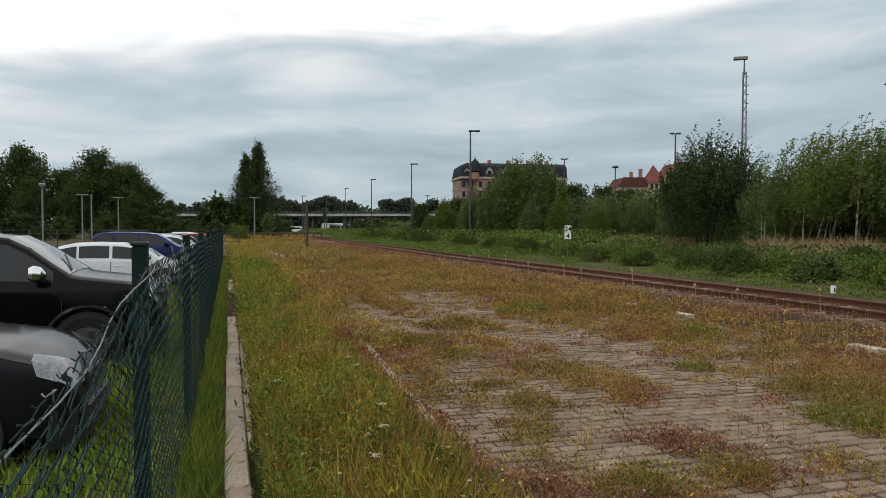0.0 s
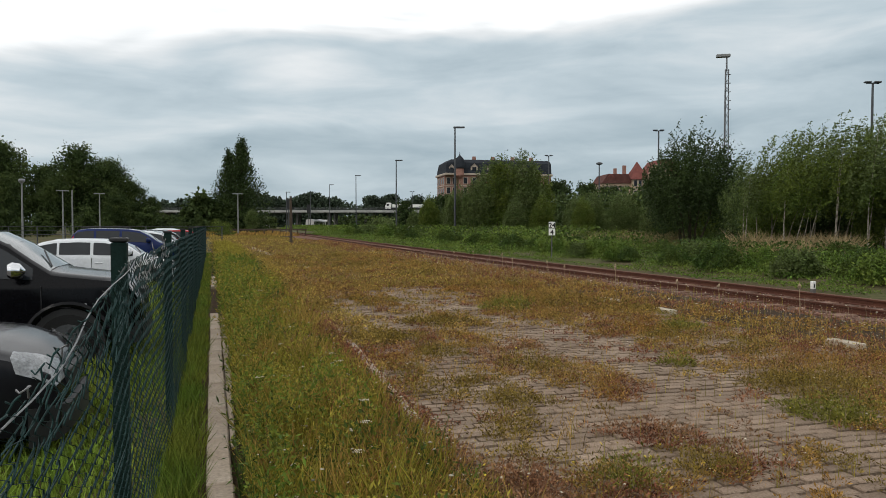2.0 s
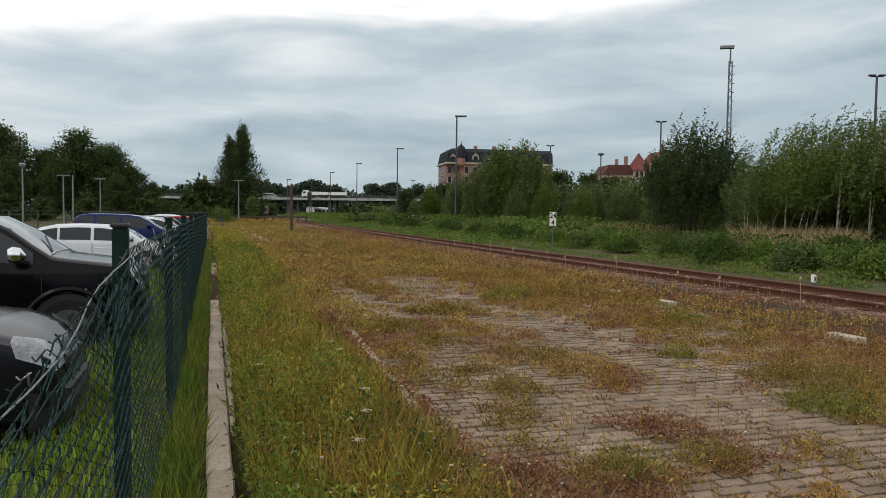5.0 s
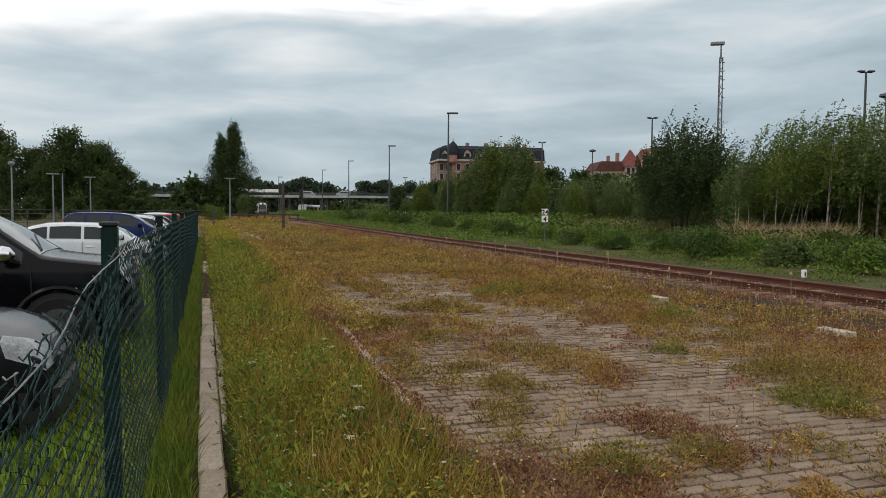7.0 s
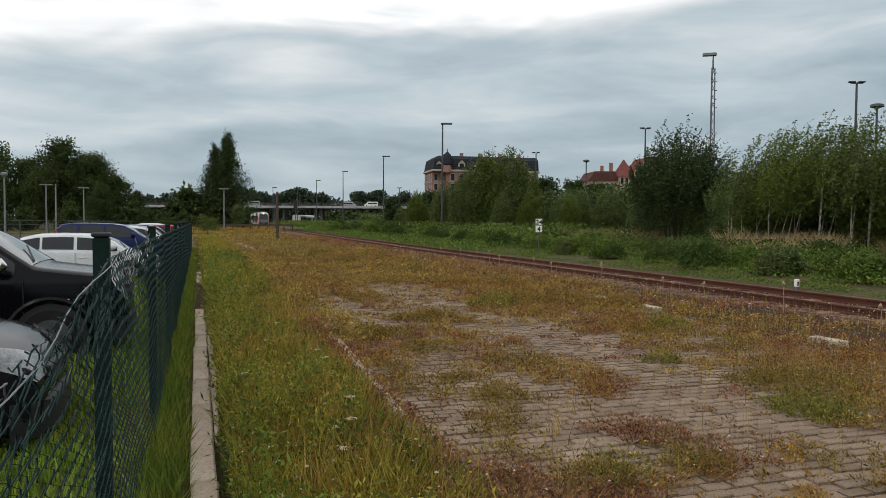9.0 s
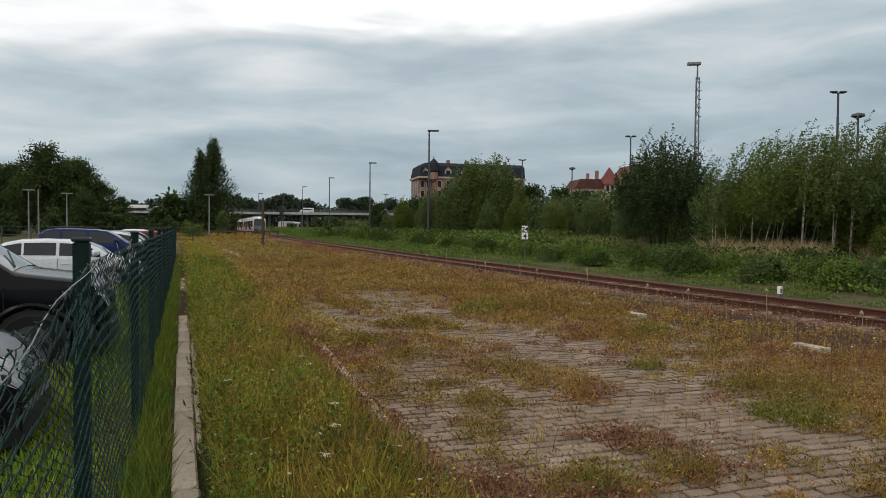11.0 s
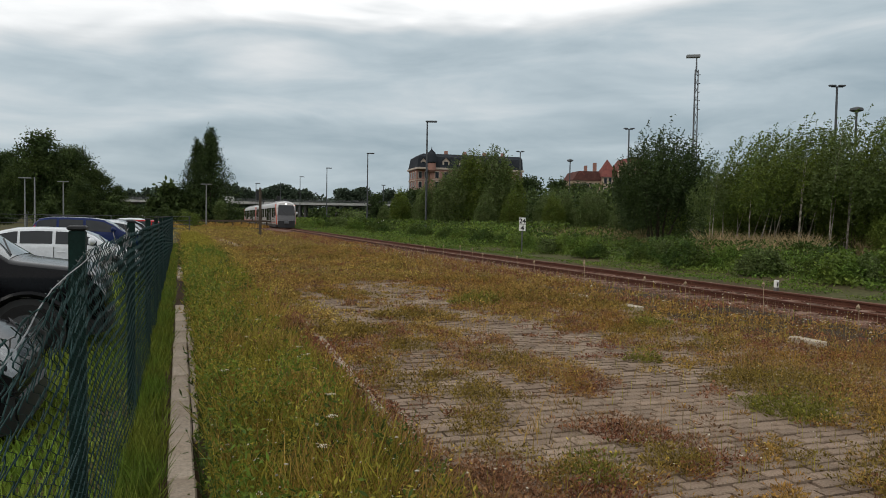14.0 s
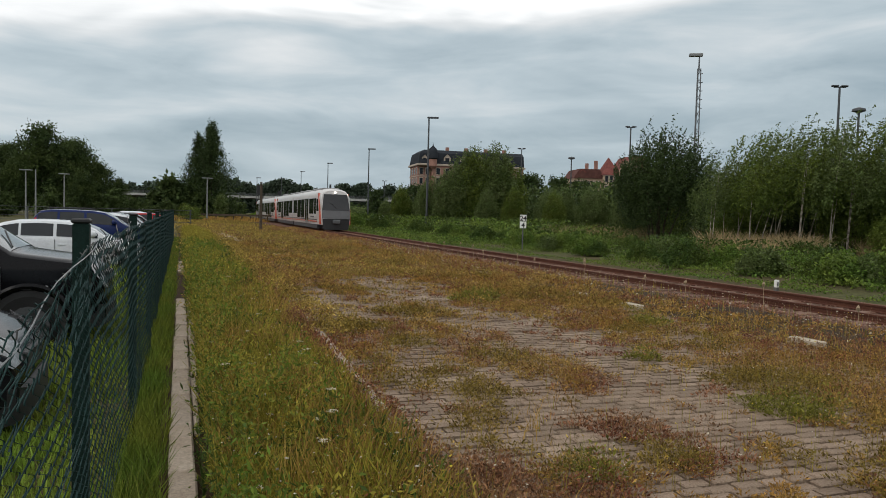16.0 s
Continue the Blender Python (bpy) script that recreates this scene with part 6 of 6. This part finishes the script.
def parked_cars():
    z = -.25
    car("parked_car", "black car parked with its nose to the fence", -3.25, 6.85, z, 0, PAINT_GREY, 4.25, 1.74, .99, 1.46, "sedan")
    car("parked_pickup", "black four-wheel-drive pickup with chrome mirrors parked facing the fence", -3.35, 10.9, z, 0, PAINT_BLACK, 4.95, 1.8, 1.17, 1.80, "pickup")
    car("parked_car", "white hatchback parked facing the fence", -3.1, 23.6, z, 0, PAINT_WHITE, 4.2, 1.76, .94, 1.45, "hatch")
    car("parked_car", "dark blue people carrier with roof rails parked facing the fence", -3.5, 34.0, z, 0, PAINT_BLUE, 4.5, 1.8, 1.08, 1.70, "suv")
    car("parked_car", "white hatchback parked beyond the blue people carrier", -2.9, 38.5, z, 0, PAINT_WHITE, 4.1, 1.75, .95, 1.56, "hatch")
    car("parked_car", "silver hatchback in the row of parked cars", -2.9, 42.0, z, 0, PAINT_SILVER, 4.1, 1.75, .95, 1.54, "hatch")
    car("parked_car", "black hatchback in the row of parked cars", -2.9, 46.5, z, 0, PAINT_BLACK, 4.1, 1.75, .95, 1.56, "hatch")
    car("parked_car", "red hatchback parked tail to the fence", -2.7, 51.0, z, 180, PAINT_RED, 4.0, 1.72, .95, 1.52, "hatch")
    car("parked_car", "white hatchback in the far row", -2.7, 56.0, z, 0, PAINT_WHITE, 4.1, 1.75, .95, 1.60, "hatch")
    car("parked_car", "silver car parked far across the car park", -14.4, 48, z, 10, PAINT_SILVER, 4.2, 1.75, .95, 1.46, "sedan")
    car("parked_car", "silver car parked far across the car park", -17.5, 50, z, 10, PAINT_SILVER, 4.2, 1.75, .95, 1.46, "sedan")


# ---- train ----
def body_section(k=1.0, top=3.55):
    """Half-rounded carriage section, k narrows it."""
    w = 1.415 * k
    side = [(w * .96, .45), (w, 1.0), (w, 2.2), (w * .985, 2.75), (w * .93, top - .45), (w * .78, top - .2), (w * .5, top - .06), (0, top)]
    return [(-a, b) for a, b in side] + [(a, b) for a, b in reversed(side[:-1])]


def rail_car(label, cab):
    """One car body, nose towards +x; its bogie centres lie at -7.6 and +7.6."""
    t = thing("rail_car", label, "train car", "cars of the railcar train")
    L0, L1 = -10.2, (10.2 if not cab else 8.2)
    part("body", G().loft([[(x, a, b) for a, b in body_section()] for x in (L0, L1)]), TRAIN_WHITE, t, smooth=True)
    part("skirt", G().box(L0 + .2, -1.33, .10, L1, 1.33, .449), TRAIN_DARK, t)
    part("underframe", G().box(L0 + 3.5, -1.1, .14, L1 - 4.0, 1.1, .219), BLACK, t)
    for s in (-1, 1):
        part("red_stripe", G().box(L0 + .05, s * 1.409 - .012, .66, L1, s * 1.409 + .012, .75), TRAIN_RED, t)
        part("dark_line", G().box(L0 + .05, s * 1.41 - .012, .82, L1, s * 1.41 + .012, .90), TRAIN_DARK, t)
        for x0, x1, z0 in ((-9.7, -6.6, 1.35), (-6.1, -3.3, .95), (-2.9, -.35, .95), (3.3, 6.2, 1.35), (6.55, 7.75, 1.35)):
            part("side_window", G().box(x0, s * 1.412 - .012, z0, x1, s * 1.412 + .012, 2.70, .005), SMOKED, t)
        for x0 in (.25, 1.5):
            d = part("door", G().box(x0, s * 1.414 - .014, .5, x0 + 1.15, s * 1.414 + .014, 2.75, .005), TRAIN_GREY, t)
            part("door_window", G().box(x0 + .06, s * 1.414 - .0175, .7, x0 + 1.09, s * 1.414 + .0175, 2.70), SMOKED, d)
        part("lettering_bar", G().box(4.2, s * 1.412 - .012, 1.02, 6.6, s * 1.412 + .012, 1.16), TRAIN_DARK, t)
    for x in (-8.0, -3.2, 2.6, 6.0):
        part("roof_unit", G().box(x - 1.3, -.8, 3.42, x + 1.3, .8, 3.64, .06), TRAIN_GREY, t)
    part("exhaust", G().tube([(4.2, .5, 3.5), (4.2, .5, 4.05)], .1, 8), BLACK, t)
    for bx in (-7.6, 7.0 if cab else 7.6):
        b = part("bogie", G().box(bx - 1.5, -1.0, .3, bx + 1.5, 1.0, .6, .05), BLACK, t)
        for wx in (-.95, .95):
            for s in (-.75, .75):
                part("wheel", G().tube([(bx + wx, s - .065, .42), (bx + wx, s + .065, .42)], .42, 18), RUST, b)
    if not cab:
        part("gangway", G().box(9.9 + .3, -.7, .6, 10.7, .7, 3.1, .05), BLACK, t)
        return t
    # cab: raked nose framed by a pale arch
    nose = [(8.2, 1.0, 0, 3.55), (8.9, .995, 0, 3.52), (9.5, .985, 0, 3.42), (9.8, .96, 0, 3.34)]
    rings = [[(x - max(0, 0), a, b) for a, b in body_section(k, top)] for x, k, _, top in nose]
    part("cab_shell", G().loft(rings), TRAIN_WHITE, t, smooth=True)

    def face(z):
        # how far forward the raked front lies at height z
        return float(np.interp(z, [.4, 1.0, 1.7, 2.4, 3.0, 3.34], [10.62, 10.62, 10.55, 10.35, 10.08, 9.82]))
    sec = body_section(.96, 3.34)
    part("front_arch", G().loft([[(9.8, a, b) for a, b in sec], [((9.8 + face(b)) / 2, a * .985, b) for a, b in sec], [(face(b) - .05, a * .93, b) for a, b in sec]]), TRAIN_WHITE, t, "pale front arch", smooth=True)
    for s in (-1, 1):
        rows = [(.5, 10.36), (1.2, 10.33), (1.9, 10.08), (2.6, 9.68), (3.12, 9.22)]
        part("red_edge", G().loft([[(x - .55, s * 1.42, z), (x - .12, s * 1.385, z), (x - .12, s * 1.28, z), (x - .55, s * 1.28, z)] for z, x in rows]), TRAIN_RED, t, "red raked corner stripe")
        part("cab_window", G().loft([[(8.0, s * 1.42, 1.6), (9.3, s * 1.415, 1.6), (8.85, s * 1.40, 2.6), (8.0, s * 1.41, 2.66)], [(8.0, s * 1.40, 1.6), (9.3, s * 1.395, 1.6), (8.85, s * 1.38, 2.6), (8.0, s * 1.39, 2.66)]]), SMOKED, t)
    def panel(zs, k0, k1, out):
        return G().loft([[(face(z) + o, s * 1.33 * (k0 + (k1 - k0) * i / (len(zs) - 1)), z) for s, o in ((-1, out - .05), (-.6, out + .03), (0, out + .06), (.6, out + .03), (1, out - .05), (1, out - .3), (-1, out - .3))] for i, z in enumerate(zs)])
    part("windscreen", panel((1.66, 2.1, 2.6, 3.02), .95, .80, .01), SMOKED, t, smooth=True)
    part("front_panel", panel((.98, 1.3, 1.655), .955, .955, .0), TRAIN_PANEL, t, "mid-grey lower front panel", smooth=True)
    part("front_skirt", panel((.06, .5, .96), .86, .93, .02), BLACK, t, smooth=True)
    part("coupler", G().box(10.5, -.32, .55, 10.95, .32, .9, .06), GALV, t)
    part("wiper", G().tube([(10.62, .1, 1.78), (10.47, -.5, 2.3)], .025, 4), BLACK, t)
    part("top_headlight", G().tube([(9.9, 0, 3.17), (10.03, 0, 3.17)], .09, 10), HEADLIGHT, t)
    for s in (-1, 1):
        part("headlight", G().tube([(10.3, s * .85, 1.22), (10.58, s * .85, 1.22)], .1, 10), LENS, t)
        part("marker_light", G().tube([(9.2, s * 1.1, 2.98), (9.97, s * 1.1, 2.98)], .07, 8), HEADLIGHT if s > 0 else LENS, t)
    # the body stands 3.85 m over the rails
    for ob in t.children:
        if ob.name.split(".")[0] != "bogie":
            for o in (ob, *ob.children):
                o.data.transform(Matrix.Diagonal((1, 1, 1.085, 1)))
    return t


def track_table():
    ys = np.arange(-20, 620, 1.0)
    xs = np.array([track_x(min(y, 519)) for y in ys])
    s = np.concatenate([[0], np.cumsum(np.hypot(np.diff(xs), np.diff(ys)))])
    return xs, ys, s


def on_track(u, table):
    xs, ys, s = table
    return np.interp(u, s, xs), np.interp(u, s, ys)


# ---- road vehicles on and under the bridge ----
def truck():
    t = thing("truck", "white articulated lorry crossing the bridge", "truck")
    cab = part("cab", G().loft([[(x, -1.22, .7), (x, 1.22, .7), (x, 1.22, z), (x, -1.22, z)] for x, z in ((5.4, 2.9), (6.9, 2.95), (7.4, 2.1), (7.5, 1.8))]), SIGN_WHITE, t, bevel=.05)
    part("windscreen", G().box(6.2, -1.235, 1.8, 7.0, 1.235, 2.5), DARK_GLASS, cab)
    part("trailer", G().box(-1.6, -1.25, 1.2, 5.0, 1.25, 2.35, .05), SIGN_WHITE, t)
    part("rear_trailer", G().box(-8.4, -1.25, 1.2, -2.3, 1.25, 2.35, .05), SIGN_WHITE, t)
    part("chassis", G().box(-8.2, -.9, .6, 6.0, .9, 1.15), BLACK, t)
    for x in (-7, -5.6, -1, .4, 4, 6.4):
        for s in (-1, 1):
            part("wheel", G().tube([(x, s * .9, .5), (x, s * 1.22, .5)], .5, 14), RUBBER, t)
    return t


def van(label, mat, name="van"):
    t = thing(name, label, "van")
    part("body", G().loft([[(x, -.95, .35), (x, .95, .35), (x, .98, z * .55), (x, .85, z), (x, -.85, z), (x, -.98, z * .55)] for x, z in ((-3.2, 2.5), (1.4, 2.55), (2.3, 1.6), (3.1, 1.3), (3.2, .9))]), mat, t, smooth=True)
    for s in (-1, 1):
        part("side_glass", G().box(-2.9, s * .95 - .03, 1.45, 1.5, s * .95 + .03, 2.05), DARK_GLASS, t)
        for x in (-2.1, 2.1):
            part("wheel", G().tube([(x, s * .7, .36), (x, s * .97, .36)], .36, 14), RUBBER, t)
    return t


def station_train():
    """White railcar standing beyond the bridge."""
    t = thing("standing_railcar", "white railcar standing at the far platform", "train car", at=pose(36.5, 268, 0, 0, 0, 70))
    part("body", G().loft([[(x, a, b) for a, b in body_section(k, tp)] for x, k, tp in ((-11, 1, 3.6), (8, 1, 3.6), (9.4, .98, 3.4), (10.6, .85, 2.2))]), TRAIN_WHITE, t, smooth=True)
    part("skirt", G().box(-10.8, -1.3, .12, 9.6, 1.3, .449), TRAIN_DARK, t)
    for s in (-1, 1):
        for i in range(8):
            part("side_window", G().box(-10 + 2.3 * i, s * 1.412 - .012, 1.5, -8.2 + 2.3 * i, s * 1.412 + .012, 2.6), SMOKED, t)
    t = thing("standing_railcar", "white railcar standing at the far platform", "train car", at=pose(42.0, 290, 0, 0, 0, 60))
    part("body", G().loft([[(x, a, b) for a, b in body_section(k, tp)] for x, k, tp in ((-11, 1, 3.6), (11, 1, 3.6))]), TRAIN_WHITE, t, smooth=True)
    part("skirt", G().box(-10.8, -1.3, .12, 10.6, 1.3, .449), TRAIN_DARK, t)
    for s in (-1, 1):
        for i in range(8):
            part("side_window", G().box(-10 + 2.5 * i, s * 1.412 - .012, 1.5, -8.2 + 2.5 * i, s * 1.412 + .012, 2.6), SMOKED, t)


# ---- assembly ----
ground_sheet()
kerbs()
edge_line()
railway()
fence()
bridge()
brick_house()
yellow_house()
yard_lamps()
park_lamps()
lineside()
parked_cars()
station_train()
trees()
far_woods()
brambles()
weeds()
train_cars = []
for unit in range(2):
    train_cars += [(rail_car("white and grey railcar end with red corner stripes and dark windows", True), 1), (rail_car("white and grey railcar end with red corner stripes and dark windows", True), -1)]
lorry = truck()
street_van = van("white minibus on the street below the bridge", SIGN_WHITE)
bridge_vans = [van("white van crossing the bridge", SIGN_WHITE, "bridge_van"), van("silver van crossing the bridge", PAINT_SILVER, "bridge_van"), van("white van crossing the bridge", SIGN_WHITE, "bridge_van"), van("silver van crossing the bridge", PAINT_SILVER, "bridge_van")]
for ob in bridge_vans:
    for o in ob.children:
        o.data.transform(Matrix.Scale(.74, 4))
paving()


def motions():
    table = track_table()
    xs, ys, s = table
    front_end = float(np.interp(65.0, ys, s))        # where the nose is at the clip's end
    times = [i * 0.5 for i in range(33)]
    for i, (ob, way) in enumerate(train_cars):
        offset = 10.6 + 20.85 * i + (0.6 if i > 1 else 0)
        rows = []
        for t in times:
            c = front_end + 20.0 * (16 - t) + offset
            xa, ya = on_track(c - 7.6, table)
            xb, yb = on_track(c + 7.6, table)
            ang = math.degrees(math.atan2(ya - yb, xa - xb)) + (0 if way > 0 else 180)
            rows.append((t, pose((xa + xb) / 2, (ya + yb) / 2, 0, 0, 0, ang)))
        walk(ob, rows)

    def along(d, side):
        n = Vector((-BR_DIR.y, BR_DIR.x, 0))
        p = BR0 + BR_DIR * (d + 160) + n * side
        return p.x, p.y, DECK + .005
    # lorry and vans: distance along the bridge at 3.5 s, speed, lane
    for ob, t0, d0, v, lane in ((lorry, 3.5, 105, -10.0, -2.2), (bridge_vans[0], 13.0, 76, -9.0, -2.2), (bridge_vans[1], 7.2, 97, -15.0, -2.2), (bridge_vans[2], 9.0, 26, -16.0, -2.2), (bridge_vans[3], 1.0, 36, 8.5, 2.2)):
        rows = []
        for t in times:
            d = d0 + v * (t - t0)
            x, y, z = along(d, lane)
            rows.append((t, pose(x, y, z, 0, 0, BR_ROT + (180 if v < 0 else 0))))
        walk(ob, rows)
    walk(street_van, [(t, pose(26.0 - 3.2 * max(0, min(t, 12)), 306 + .4 * t, -.1, 0, 0, 174)) for t in times])


motions()
